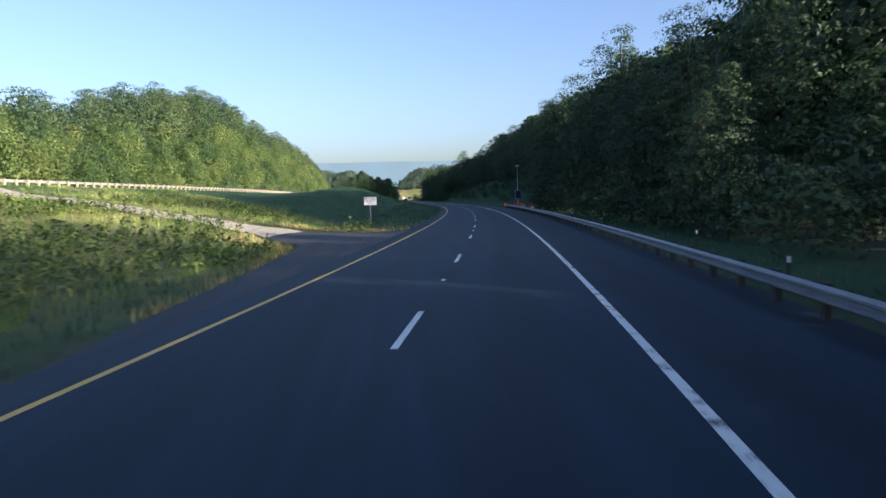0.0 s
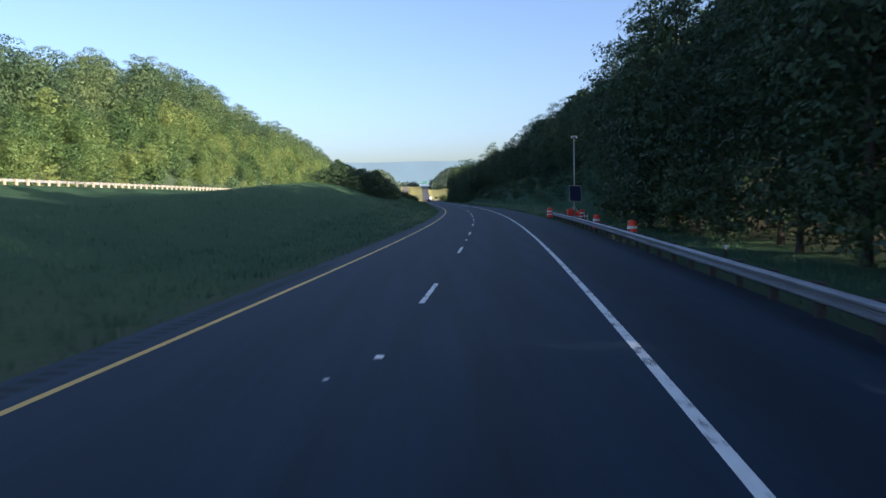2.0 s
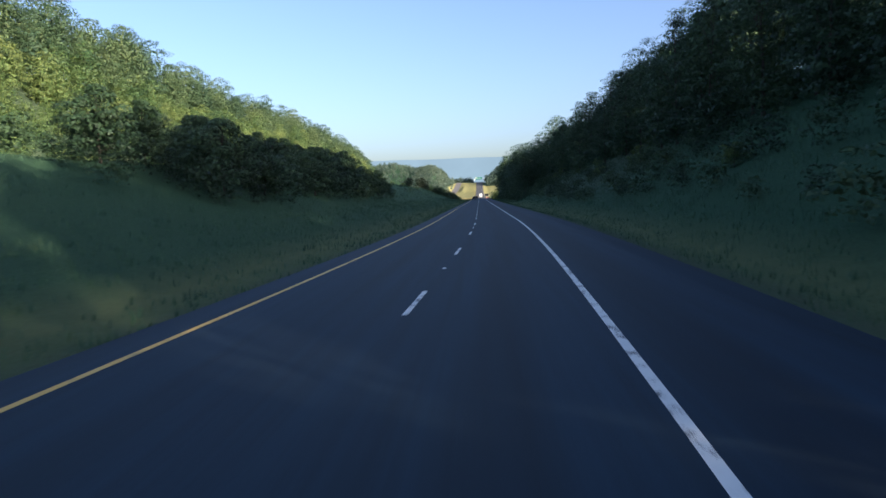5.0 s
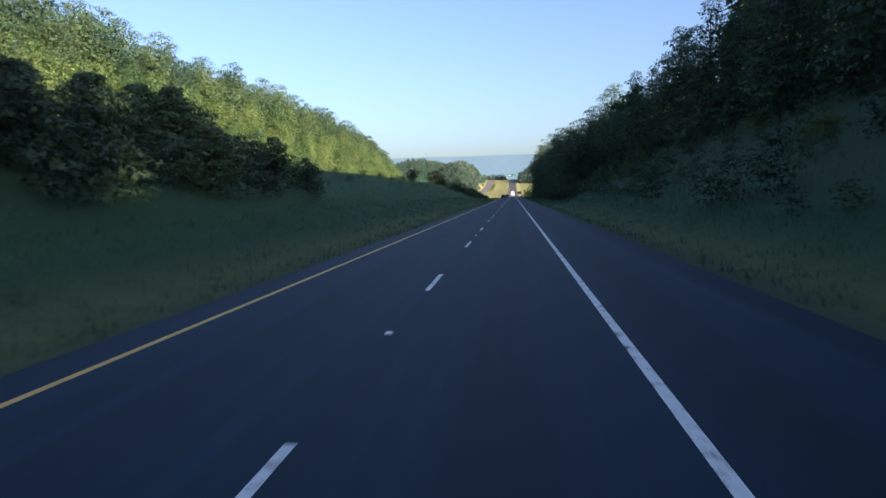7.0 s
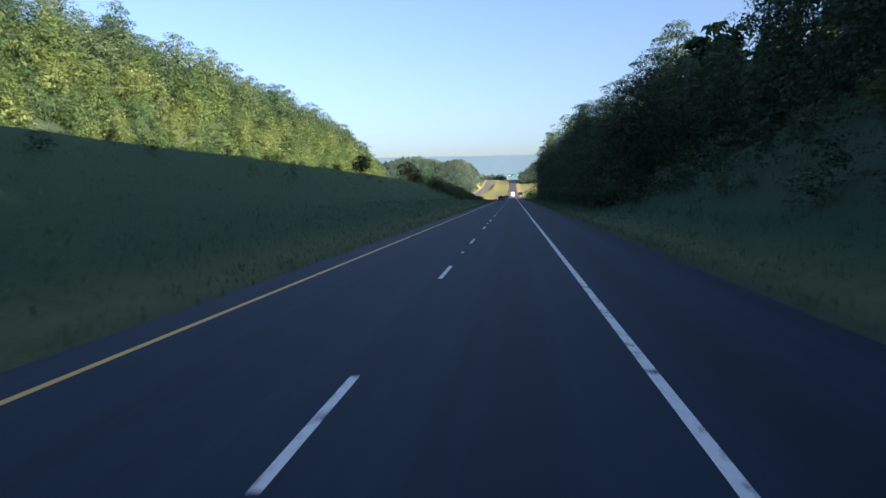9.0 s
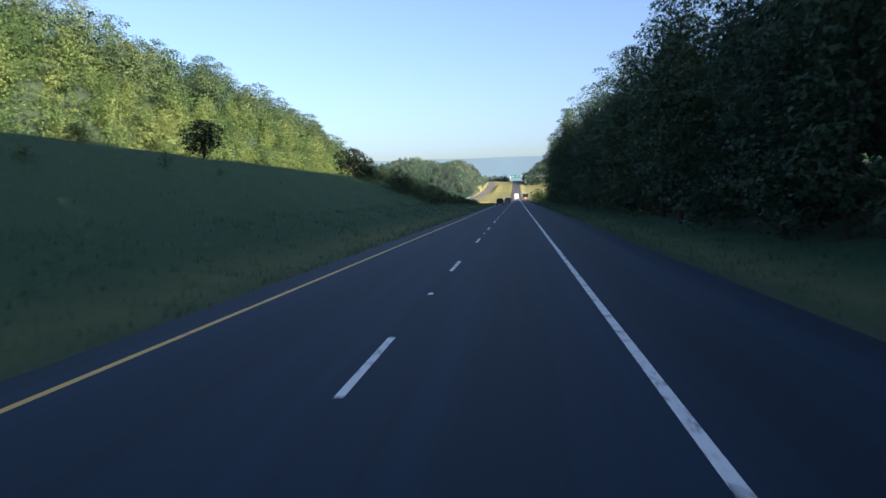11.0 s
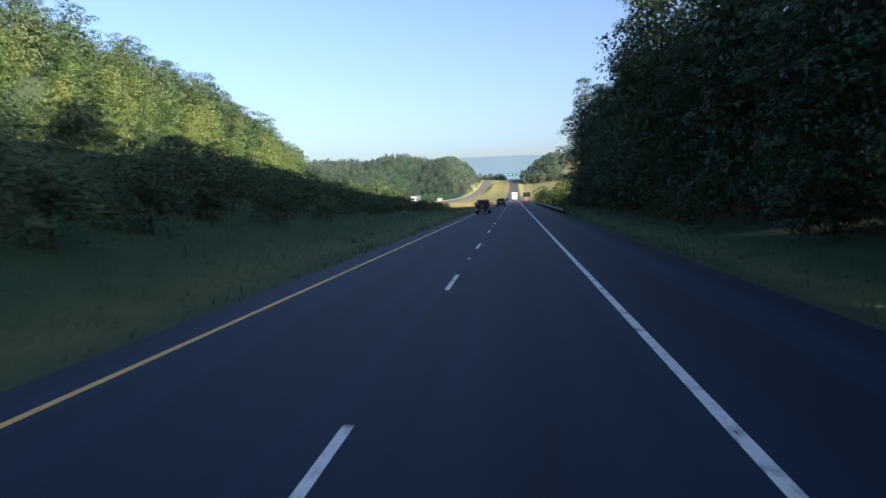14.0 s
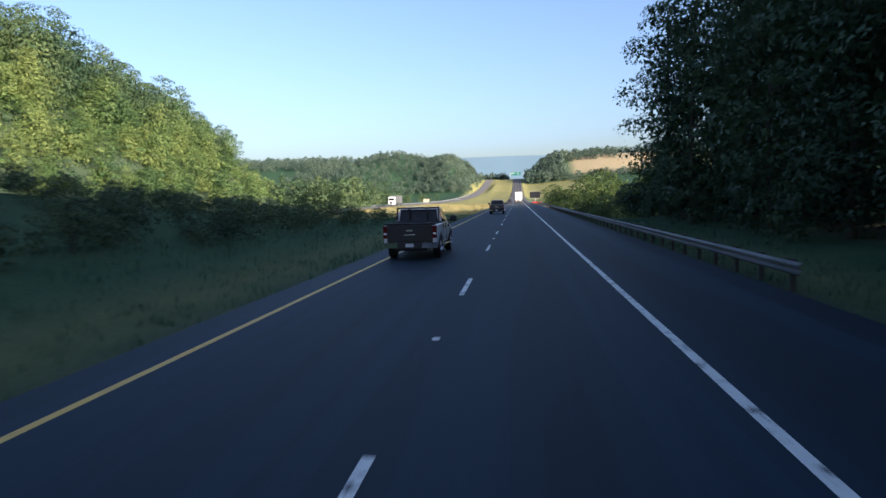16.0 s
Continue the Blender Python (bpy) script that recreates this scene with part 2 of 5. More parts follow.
# brightened green: sunlight on the hillside is part of this colour
LEAF_SUNNY = leaf_material("sunlit_hill_leaves", (0.040, 0.088, 0.034), (0.104, 0.170, 0.050), (0.190, 0.240, 0.070), 0.09, 0.33)
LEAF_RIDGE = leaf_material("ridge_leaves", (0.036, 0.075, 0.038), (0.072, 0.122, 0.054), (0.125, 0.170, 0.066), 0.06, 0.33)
# near-black green: shade painted into the two lone median trees
LEAF_LONE_SHADE = leaf_material("lone_shade_leaves", (0.010, 0.020, 0.008), (0.018, 0.034, 0.012), (0.035, 0.055, 0.02))
# paler, bluer green with the haze of distance put into the leaves
LEAF_HAZED = leaf_material("hazed_far_leaves", (0.066, 0.105, 0.080), (0.098, 0.148, 0.106), (0.138, 0.182, 0.128), 0.02)
LEAF_BUSH = leaf_material("bush_leaves", (0.03, 0.055, 0.012), (0.07, 0.115, 0.025), (0.14, 0.18, 0.045), 0.25)
GRASS = leaf_material("grass_blades", (0.023, 0.068, 0.036), (0.044, 0.108, 0.056), (0.090, 0.148, 0.074), 0.2)
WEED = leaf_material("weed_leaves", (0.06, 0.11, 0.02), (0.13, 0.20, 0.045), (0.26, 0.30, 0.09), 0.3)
# brighter copy of the grass, with the median's sunlight put into its colour
GRASS_SUNLIT = leaf_material("sunlit_grass_blades", (0.09, 0.16, 0.03), (0.19, 0.28, 0.06), (0.36, 0.38, 0.12), 0.15)
STRAW = leaf_material("dry_grass_blades", (0.22, 0.18, 0.07), (0.36, 0.29, 0.11), (0.5, 0.42, 0.18), 0.3)
BARK = bark_material()
GALV = plain("galvanised_steel", (0.50, 0.51, 0.52), 0.42, 0.75, 0.12, 3, 0.1)
GALV_RAIL = plain("weathered_galvanised_rail", (0.24, 0.25, 0.27), 0.55, 0.5, 0.18, 3, 0.1)
GALV_AGED = plain("aged_galvanised_steel", (0.14, 0.145, 0.15), 0.65, 0.3, 0.2, 3, 0.1)
GALV_DULL = plain("dull_galvanised_steel", (0.42, 0.43, 0.44), 0.6, 0.4, 0.14, 3, 0.1)
POST_WOOD = plain("weathered_post_wood", (0.40, 0.35, 0.27), 0.85, 0, 0.2, 8, 0.4)
POST_DARK = plain("treated_post_wood", (0.060, 0.054, 0.048), 0.85, 0, 0.2, 8, 0.4)
SIGN_WHITE = plain("white_sign_sheeting", (0.80, 0.80, 0.78), 0.45, 0, 0.05, 3)
SIGN_BLACK = plain("black_sign_letters", (0.02, 0.02, 0.02), 0.5, 0, 0.05, 3)
SIGN_GREEN = plain("green_sign_sheeting", (0.0, 0.11, 0.085), 0.45, 0, 0.08, 0.5)
ORANGE = plain("orange_plastic", (0.78, 0.065, 0.028), 0.45, 0, 0.1, 5)
REFLECT = plain("white_reflective_band", (0.82, 0.82, 0.80), 0.35, 0, 0.08, 8)
RUBBER = plain("black_rubber", (0.02, 0.02, 0.02), 0.8, 0, 0.2, 12, 0.3)
STEEL_WHITE = plain("white_painted_steel", (0.72, 0.72, 0.70), 0.4, 0, 0.08, 4)
PV = plain("solar_cells", (0.012, 0.022, 0.07), 0.32, 0, 0.15, 10, 0, 0.6)
CHROME = plain("chrome", (0.75, 0.75, 0.77), 0.14, 1.0, 0.06, 4)
BLACK_TRIM = plain("black_trim_plastic", (0.018, 0.018, 0.02), 0.5, 0, 0.15, 10)
RED_LENS = plain("red_tail_lamp_lens", (0.10, 0.005, 0.007), 0.12, 0, 0.15, 12, 0, 0.6)
BLANK_PLATE = plain("blank_number_plate", (0.55, 0.58, 0.62), 0.45, 0, 0.08, 20)


def car_paint(name, colour):
    m, n, l, b = material(name, 0.32, 0, 0.5)
    b.inputs["Coat Weight"].default_value, b.inputs["Coat Roughness"].default_value = 0.6, 0.08
    p = n.new("ShaderNodeTexCoord").outputs["Object"]
    f = noise_node(n, l, 2.0, 5, coord=p)
    l.new(ramp(n, l, f, [(0.3, tuple(c * 0.86 for c in colour)), (0.7, colour)]), b.inputs["Base Color"])
    return m


def dark_glass():
    m, n, l, b = material("tinted_car_glass", 0.08, 0, 0.22)
    p = n.new("ShaderNodeTexCoord").outputs["Object"]
    f = noise_node(n, l, 3.0, 3, coord=p)
    l.new(ramp(n, l, f, [(0.3, (0.008, 0.010, 0.012)), (0.7, (0.02, 0.023, 0.026))]), b.inputs["Base Color"])
    return m


CAR_WHITE = car_paint("white_car_paint", (0.74, 0.75, 0.76))
CAR_DARK = car_paint("dark_car_paint", (0.03, 0.028, 0.032))
CAR_TAN = car_paint("silver_car_paint", (0.45, 0.45, 0.44))
GLASS = dark_glass()
TRAILER = plain("white_trailer_panel", (0.50, 0.50, 0.49), 0.4, 0, 0.06, 1.5)


# ---------------------------------------------------------------- mesh helpers
def mesh_object(name, verts, faces, mat, parent=None, label="", shade=False):
    me = bpy.data.meshes.new(name)
    me.from_pydata(verts, [], faces)
    me.materials.append(mat)
    if shade:
        me.polygons.foreach_set("use_smooth", [True] * len(me.polygons))
    ob = new(name, me)
    ob.parent = parent
    if label:
        tagged(ob, label)
    return ob


def quads_object(name, verts, mat, parent=None, sides=4):
    """A mesh of separate small faces, each of as many rows of verts as it has sides; columns 3 to 5, where given, are soft normals."""
    v = np.asarray(verts, np.float32)
    v, soft = v[:, :3], v[:, 3:6]
    k = len(v) // sides
    me = bpy.data.meshes.new(name)
    me.vertices.add(len(v)), me.loops.add(len(v)), me.polygons.add(k)
    me.vertices.foreach_set("co", v.ravel())
    me.loops.foreach_set("vertex_index", np.arange(len(v), dtype=np.int32))
    me.polygons.foreach_set("loop_start", np.arange(0, len(v), sides, dtype=np.int32))
    me.update(calc_edges=True)
    if soft.shape[1]:
        me.polygons.foreach_set("use_smooth", np.ones(k, bool))
        me.attributes.new("custom_normal", "FLOAT_VECTOR", "POINT").data.foreach_set("vector", soft.ravel())
        me.update()
    me.materials.append(mat)
    ob = new(name, me)
    ob.parent = parent
    return ob


def part(name, bm, mat, parent, label="", shade=False):
    me = bpy.data.meshes.new(name)
    bmesh.ops.recalc_face_normals(bm, faces=bm.faces)
    bm.to_mesh(me)
    bm.free()
    me.materials.append(mat)
    if shade:
        me.polygons.foreach_set("use_smooth", [True] * len(me.polygons))
        me.set_sharp_from_angle(angle=radians(40))
    ob = new(name, me)
    ob.parent = parent
    if label:
        tagged(ob, label)
    return ob


def root(name, m, label, category, group="", kind=""):
    ob = new(name)
    ob.empty_display_size = 0.3
    ob.matrix_basis = m
    return tagged(ob, label, category, group, kind)


def add_box(bm, x0, x1, y0, y1, z0, z1, bevel=0.0):
    c = bmesh.ops.create_cube(bm, size=1, matrix=Matrix.Translation(((x0 + x1) / 2, (y0 + y1) / 2, (z0 + z1) / 2)) @ Matrix.Diagonal((x1 - x0, y1 - y0, z1 - z0, 1)))
    if bevel:
        edges = {e for v in c["verts"] for e in v.link_edges}
        bmesh.ops.bevel(bm, geom=list(edges), offset=bevel, segments=2, affect="EDGES", profile=0.5)
    return bm


def add_rod(bm, p, q, r0, r1=None, n=10):
    p, q = Vector(p), Vector(q)
    m = Matrix.Translation((p + q) / 2) @ (q - p).to_track_quat("Z", "Y").to_matrix().to_4x4()
    bmesh.ops.create_cone(bm, cap_ends=True, segments=n, radius1=r0, radius2=r0 if r1 is None else r1, depth=(q - p).length, matrix=m)
    return bm


def add_loft(bm, rings, caps=True):
    """A skin over rings of equally many points."""
    rows = [[bm.verts.new(p) for p in ring] for ring in rings]
    k = len(rows[0])
    for a, b in zip(rows, rows[1:]):
        for i in range(k):
            bm.faces.new((a[i], a[(i + 1) % k], b[(i + 1) % k], b[i]))
    if caps:
        bm.faces.new(rows[0][::-1]), bm.faces.new(rows[-1])
    return bm


def B():
    return bmesh.new()


# ---------------------------------------------------------------- ground
def strip(name, stations, lats, height, mat, parent=None, attrs=None):
    """A sheet over road stations and offsets (one row of offsets, or a row per station)."""
    S = np.repeat(np.asarray(stations, float)[:, None], np.shape(lats)[-1], 1)
    L = np.asarray(lats, float)[None, :] * np.ones_like(S) if np.ndim(lats) == 1 else np.asarray(lats, float)
    X, Y = to_xy(S, L)
    Z = height(S, L)
    a, b = S.shape
    idx = np.arange(a * b).reshape(a, b)
    f = np.stack([idx[:-1, :-1], idx[:-1, 1:], idx[1:, 1:], idx[1:, :-1]], -1).reshape(-1, 4)
    ob = mesh_object(name, np.stack([X, Y, Z], -1).reshape(-1, 3).tolist(), f.tolist(), mat, parent, shade=True)
    for key, func in (attrs or {}).items():
        at = ob.data.attributes.new(key, "FLOAT", "POINT")
        at.data.foreach_set("value", np.asarray(func(S, L), np.float32).ravel())
    return ob


def crossover_mask(s, lat):
    """How much the gravel-topped crossover to the other carriageway covers a place."""
    c, w = crossover_line(-lat)
    return smooth(1 - (np.abs(s - c) - w + 1.0) / 2.5) * (lat < -4) * (lat > -52)


def crossover_line(u):
    """Its middle station and half width at an offset u to the left."""
    u = np.asarray(u, float)
    c = np.interp(u, [4, 5, 6.2, 7.2, 8.4, 14, 19, 35, 52], [21, 22.5, 26.3, 29.8, 33, 38.8, 41.5, 51.2, 53])
    w = np.interp(u, [4, 5, 6.2, 7.2, 8.4, 14, 19, 35, 52], [20, 17.5, 13, 9, 5.8, 3.4, 2.6, 2.4, 2.6])
    return c, w


def dry_lit_amount(s, lat):
    d = 0.75 * smooth((s - 535) / 30) * (lat < -4) + 0.7 * smooth((s - 900) / 150) * (lat > 7) * (1 - smooth((s - 1320) / 25))
    d = d * (1 - smooth((-lat - 48) / 8)) * (1 - smooth((lat - 70) / 30))
    d = d + 0.8 * np.exp(-((s - 940) / 60) ** 2 - ((-lat - 195) / 50) ** 2)
    near = smooth(1 - np.abs(-lat - 9) / 7) * smooth(1 - np.abs(s - 35) / 45)
    # wedge of sunlight painted in the dry colour, cut along the shadow's edge
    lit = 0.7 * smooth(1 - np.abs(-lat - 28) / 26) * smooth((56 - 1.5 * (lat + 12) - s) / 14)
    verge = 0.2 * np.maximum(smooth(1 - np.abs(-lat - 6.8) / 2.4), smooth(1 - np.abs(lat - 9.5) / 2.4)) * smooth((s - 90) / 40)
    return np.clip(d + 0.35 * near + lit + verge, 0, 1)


def tan_amount(s, lat):
    return smooth((s - 1352) / 10) * smooth((1450 - s) / 30) * smooth((lat - 74) / 10) * smooth((260 - lat) / 30)


def soil_amount(s, lat):
    edge = np.maximum(smooth(1 - np.abs(-lat - 5.0) / 0.9), smooth(1 - np.abs(lat - 7.6) / 0.9))
    bank = 0.3 * smooth((lat - 11) / 5) * smooth((30 - lat) / 6) * smooth((s - 190) / 40) * smooth((320 - s) / 30)
    floor = 0.8 * smooth((lat - 13) / 4) * smooth((62 - lat) / 14) * np.maximum(1 - smooth((s - 115) / 20), smooth((s - 320) / 20) * smooth((560 - s) / 20))
    litter = 0.3 * smooth((-lat - 62) / 4) * (s < 690) * (lat > -300)
    return np.clip(np.maximum(np.maximum(edge * 0.4, bank), np.maximum(np.maximum(floor, litter), 0.6 * crossover_mask(s, lat))), 0, 1)


S_GROUND = np.concatenate([np.arange(-160, 720, 4.0), np.arange(720, 1700, 20.0), np.array([1700, 1800, 2000, 2400, 3000, 3800, 4700])])
L_GROUND = np.array([-980, -600, -420, -320, -250, -200, -170, -145, -130, -118, -108, -100, -92, -85, -79, -74, -70, -66, -63, -60, -56, -52, -49, -46, -43, -40, -37, -34, -31,
                     -28, -26, -24, -22, -20, -18, -16, -14, -12.5, -11, -9.5, -8, -7, -6, -5.3, -4.6, -1.5, 1.5, 4.5, 7.2, 7.9, 8.7, 9.6, 10.6, 12, 13.5, 15, 17, 19, 21, 23, 25, 28,
                     31, 35, 40, 46, 53, 62, 72, 85, 100, 120, 150, 190, 240, 320, 450, 700, 1200, 2500])
ground = strip("ground", S_GROUND, L_GROUND, ground_z, GROUND, attrs={"dry": dry_lit_amount, "tan": tan_amount, "soil": soil_amount})
tagged(ground, "grassy verges, median bank and wooded hillsides", "ground", kind="structure")

# ---------------------------------------------------------------- roads
S_ROAD = np.concatenate([np.arange(-120, 720, 4.0), np.arange(720, 1501, 20.0)])


def road_top(s, lat):
    return road_z(s) + 0.0 * lat


def slab(name, stations, lats, top, mat, thick=0.25, attrs=None):
    """A paved strip with a skirt at both edges."""
    full = np.concatenate([[lats[0] - 0.06], lats, [lats[-1] + 0.06]])

    def height(s, lat):
        edge = (lat < lats[0] - 0.01) | (lat > lats[-1] + 0.01)
        return top(s, lat) - np.where(edge, thick, 0)

    return strip(name, stations, full, height, mat, attrs=attrs)


# pale puts sunlight into the colour past s = 640, beyond the woods' shade
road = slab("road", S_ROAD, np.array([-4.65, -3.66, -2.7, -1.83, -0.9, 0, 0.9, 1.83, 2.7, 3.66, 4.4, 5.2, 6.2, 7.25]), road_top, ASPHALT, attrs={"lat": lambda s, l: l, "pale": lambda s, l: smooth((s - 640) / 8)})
tagged(road, "worn dark asphalt two-lane carriageway with paved shoulders", "road", kind="structure")


def opp_top(s, lat):
    return np.interp(s, [-200, 400, 560, 620], [4.8, 4.8, 3.0, -0.1]) + road_z(s) + 0.02


S_OPP = np.concatenate([np.arange(-120, 720, 8.0), np.arange(720, 1501, 20.0)])
LO = np.array([-5.6, -3.66, 0, 3.66, 4.9])
opp = strip("road_opposite", S_OPP, opp_lat(S_OPP)[:, None] + LO[None, :], opp_top, ASPHALT_OLD)
tagged(opp, "pale asphalt carriageway of the opposite direction", "road", kind="structure")


def crossover(name, us, mat, label, extra=0.0):
    verts, faces = [], []
    fr = np.linspace(-1, 1, 9)
    for u in us:
        c, w = crossover_line(u)
        lift = 0.05 if u > 5.2 else 0.004
        for k in fr:
            s = float(c + w * k)
            x, y = to_xy(s, -u)
            z = max(float(ground_z(s, -u)), -0.06) + lift + extra + 0.05 * (1 - abs(k)) if u > 5.2 else -0.004
            verts.append((float(x), float(y), z))
    n = len(fr)
    for i in range(len(us) - 1):
        for k in range(n - 1):
            a = i * n + k
            faces.append((a, a + n, a + n + 1, a + 1))
    ob = mesh_object(name, verts, faces, mat, shade=True)
    return tagged(ob, label, "road", kind="structure")


crossover("crossover_apron", np.arange(4.66, 13.1, 0.7), ASPHALT_WORN, "dark worn asphalt apron where the crossover meets the road")
crossover("crossover_road", np.concatenate([np.arange(12.4, 20, 0.8), np.arange(20, 52.1, 2)]), GRAVEL, "pale gravel-strewn median crossover between the carriageways", 0.012)


def line(name, s0, s1, lat, width, mat, parent, top=road_top, step=4.0, label=""):
    st = np.linspace(s0, s1, max(2, int((s1 - s0) / step) + 1))
    ob = strip(name, st, np.array([lat - width / 2, lat + width / 2]), lambda s, l: top(s, l) + 0.005, mat, parent)
    return tagged(ob, label) if label else ob


line("edge_line", -110, 1400, LANE, 0.15, WHITE_PAINT, road, label="white painted edge line, chipped in places")
line("median_edge_line", -110, 1400, -LANE, 0.13, YELLOW_PAINT, road, label="yellow painted edge line")
dash_mesh = None
for k in range(-8, 62):
    s = DASH_0 + DASH_STEP * k
    if dash_mesh is None or s < S_END + 5:
        ob = line("lane_dash", s, s + DASH_LEN, 0.0, 0.12, WHITE_PAINT, road, step=1.0)
        if s > S_END:
            dash_mesh = (ob.data, s)
    else:
        ob = new("lane_dash", dash_mesh[0])
        ob.parent = road
        ob.location = (0, s - dash_mesh[1], float(road_z(s)))


def marker():
    bm = B()
    add_box(bm, -0.06, 0.06, -0.09, 0.09, 0.002, 0.014, 0.004)
    add_loft(bm, [[(-0.05, -0.06, 0.016), (0.05, -0.06, 0.016), (0.05, 0.06, 0.016), (-0.05, 0.06, 0.016)],
                  [(-0.04, -0.02, 0.03), (0.04, -0.02, 0.03), (0.04, 0.02, 0.03), (-0.04, 0.02, 0.03)]])
    return bm


first = part("road_marker", marker(), REFLECT, road, "raised reflective lane marker in a cast holder")
first.matrix_basis = place(208.0 - 24.384 * 10, 0.0, 0.0)
for k in range(-9, 18):
    ob = new("road_marker", first.data)
    ob.parent = road
    ob.matrix_basis = place(208.0 + 24.384 * k, 0.0, 0.0)


# patches of white residue and tar beside the dashes
def blotch(seed, r):
    rng = random.Random(seed)
    bm = B()
    ring = [bm.verts.new((r * rng.uniform(0.5, 1.2) * math.cos(a), 1.5 * r * rng.uniform(0.5, 1.2) * math.sin(a), 0.006)) for a in np.linspace(0, 6.283, 12, endpoint=False)]
    bm.faces.new(ring)
    return bm


for k, (s, lat) in enumerate([(37.5, -0.1), (60.6, -0.45), (394.3, -0.1), (428.5, -0.1)]):
    ob = part("paint_blotch", blotch(k, 0.04), WHITE_PAINT, road)
    ob.matrix_basis = place(s, lat, 0.0)


def rumble():
    """Milled grooves in the median shoulder, dark and slightly sunken at their middles."""
    verts, faces = [], []
    for i in range(140):
        s = 24 + i * 0.36
        for ds, dl, dz in ((0, -4.42, .004), (0, -4.06, .004), (.18, -4.06, .004), (.18, -4.42, .004)):
            x, y = to_xy(s + ds, dl)
            verts.append((float(x), float(y), dz))
        faces.append(tuple(range(4 * i, 4 * i + 4)))
    ob = mesh_object("rumble_strip", verts, faces, ASPHALT_MILLED, road, "milled rumble strip grooves")
    return tagged(ob, kind="stuff")


rumble()


# ---------------------------------------------------------------- guard rails
def w_beam(name, path, parent, mat):
    """A W-section rail swept along points (x, y, z) with its face to the traffic side."""
    prof = [(0.0, -.155), (.04, -.14), (.08, -.10), (.08, -.06), (.01, -.02), (.01, .02), (.08, .06), (.08, .10), (.04, .14), (0.0, .155)]
    prof = prof + [(a - 0.006, b) for a, b in prof[::-1]]
    verts, faces = [], []
    k = len(prof)
    for i, (p, side) in enumerate(path):
        for a, b in prof:
            verts.append((p[0] + side[0] * a, p[1] + side[1] * a, p[2] + b))
        if i:
            for j in range(k):
                u, v = (i - 1) * k + j, (i - 1) * k + (j + 1) % k
                faces.append((u, v, v + k, u + k))
    return mesh_object(name, verts, faces, mat, parent, shade=False)


def guard_rail(label, s0, s1, lat_of, z_of, side, post_mat, post_half, gap=1.905, rail_z=0.47, rail_back=0.0, flip=1.0, rail_mat=GALV):
    g = root("guard_rail", Matrix.Identity(4), label, "guard rail")
    path = []
    for s in np.arange(s0, s1 + 0.01, 1.905):
        lat = float(lat_of(s))
        x, y = to_xy(s, lat + side * rail_back)
        a = turn_at(s)
        path.append(((float(x), float(y), float(z_of(s, lat)) + rail_z), (math.cos(a) * side * flip, math.sin(a) * side * flip)))
    w_beam("rail", path, g, rail_mat)
    bm = add_box(B(), -post_half, post_half, -post_half, post_half, -0.5, rail_z + 0.16, 0.012)
    base = part("post", bm, post_mat, g)
    block = part("spacer_block", add_box(B(), -0.05, 0.05, -post_half * 0.8, post_half * 0.8, rail_z - 0.17, rail_z + 0.17), post_mat, base)
    block.location = (side * (post_half + 0.05), 0, 0)
    done = False
    for s in np.arange(s0 + 0.9, s1, gap):
        lat = float(lat_of(s)) - side * (post_half + 0.11)
        m = place(s, lat, float(z_of(s, lat)))
        if not done:
            base.matrix_basis = m
            done = True
            continue
        p2 = new("post", base.data)
        p2.parent = g
        p2.matrix_basis = m
        b2 = new("spacer_block", block.data)
        b2.parent = p2
        b2.location = block.location
    return g


right_lat = lambda s: np.interp(s, [-200, 40, 75, 116], [6.8, 6.85, 7.1, 7.8])
guard_rail("galvanised steel guard rail on posts along the paved shoulder", -45, 116.5, right_lat, lambda s, l: 0.0, -1, POST_DARK, 0.075, rail_mat=GALV_RAIL)
guard_rail("galvanised steel guard rail in front of roadside bushes", 481, 720, lambda s: 7.5, lambda s, l: float(road_z(s)), -1, POST_DARK, 0.06, rail_mat=GALV_AGED)
guard_rail("pale guard rail with weathered wooden posts beside the opposite lanes", 40, 300, lambda s: -50.6, lambda s, l: float(opp_top(s, l)) - 0.05, -1, POST_WOOD, 0.11, rail_z=0.52, rail_mat=GALV_DULL)
guard_rail("steel guard rail on the far side of the opposite lanes", 700, 1130, lambda s: float(opp_lat(s)) - 6.3, lambda s, l: float(opp_top(s, l)) - 0.05, 1, GALV_DULL, 0.08, gap=3.81)


# ---------------------------------------------------------------- trees
def leaf_tris(rng, centres, normals, size, jitter=0.4):
    """Pointed leaf sprigs at the centres, facing roughly along the normals, with soft normals for the light."""
    k = len(centres)
    soft = normals + 0.22 * rng.normal(size=(k, 3))
    soft /= np.linalg.norm(soft, axis=1)[:, None] + 1e-9
    n = normals + jitter * rng.normal(size=(k, 3))
    n /= np.linalg.norm(n, axis=1)[:, None] + 1e-9
    t = np.cross(n, rng.normal(size=(k, 3)))
    t /= np.linalg.norm(t, axis=1)[:, None] + 1e-9
    b = np.cross(n, t)
    w = size * rng.uniform(0.55, 1.3, (k, 1))
    h = w * rng.uniform(0.6, 1.1, (k, 1))
    q = np.stack([centres - t * w - b * h * 0.3, centres + t * w - b * h * rng.uniform(-0.2, 0.6, (k, 1)), centres + b * h + t * w * rng.uniform(-0.5, 0.5, (k, 1)) + n * w * 0.2], 1)
    return turned(q, np.repeat(soft[:, None], 3, 1))


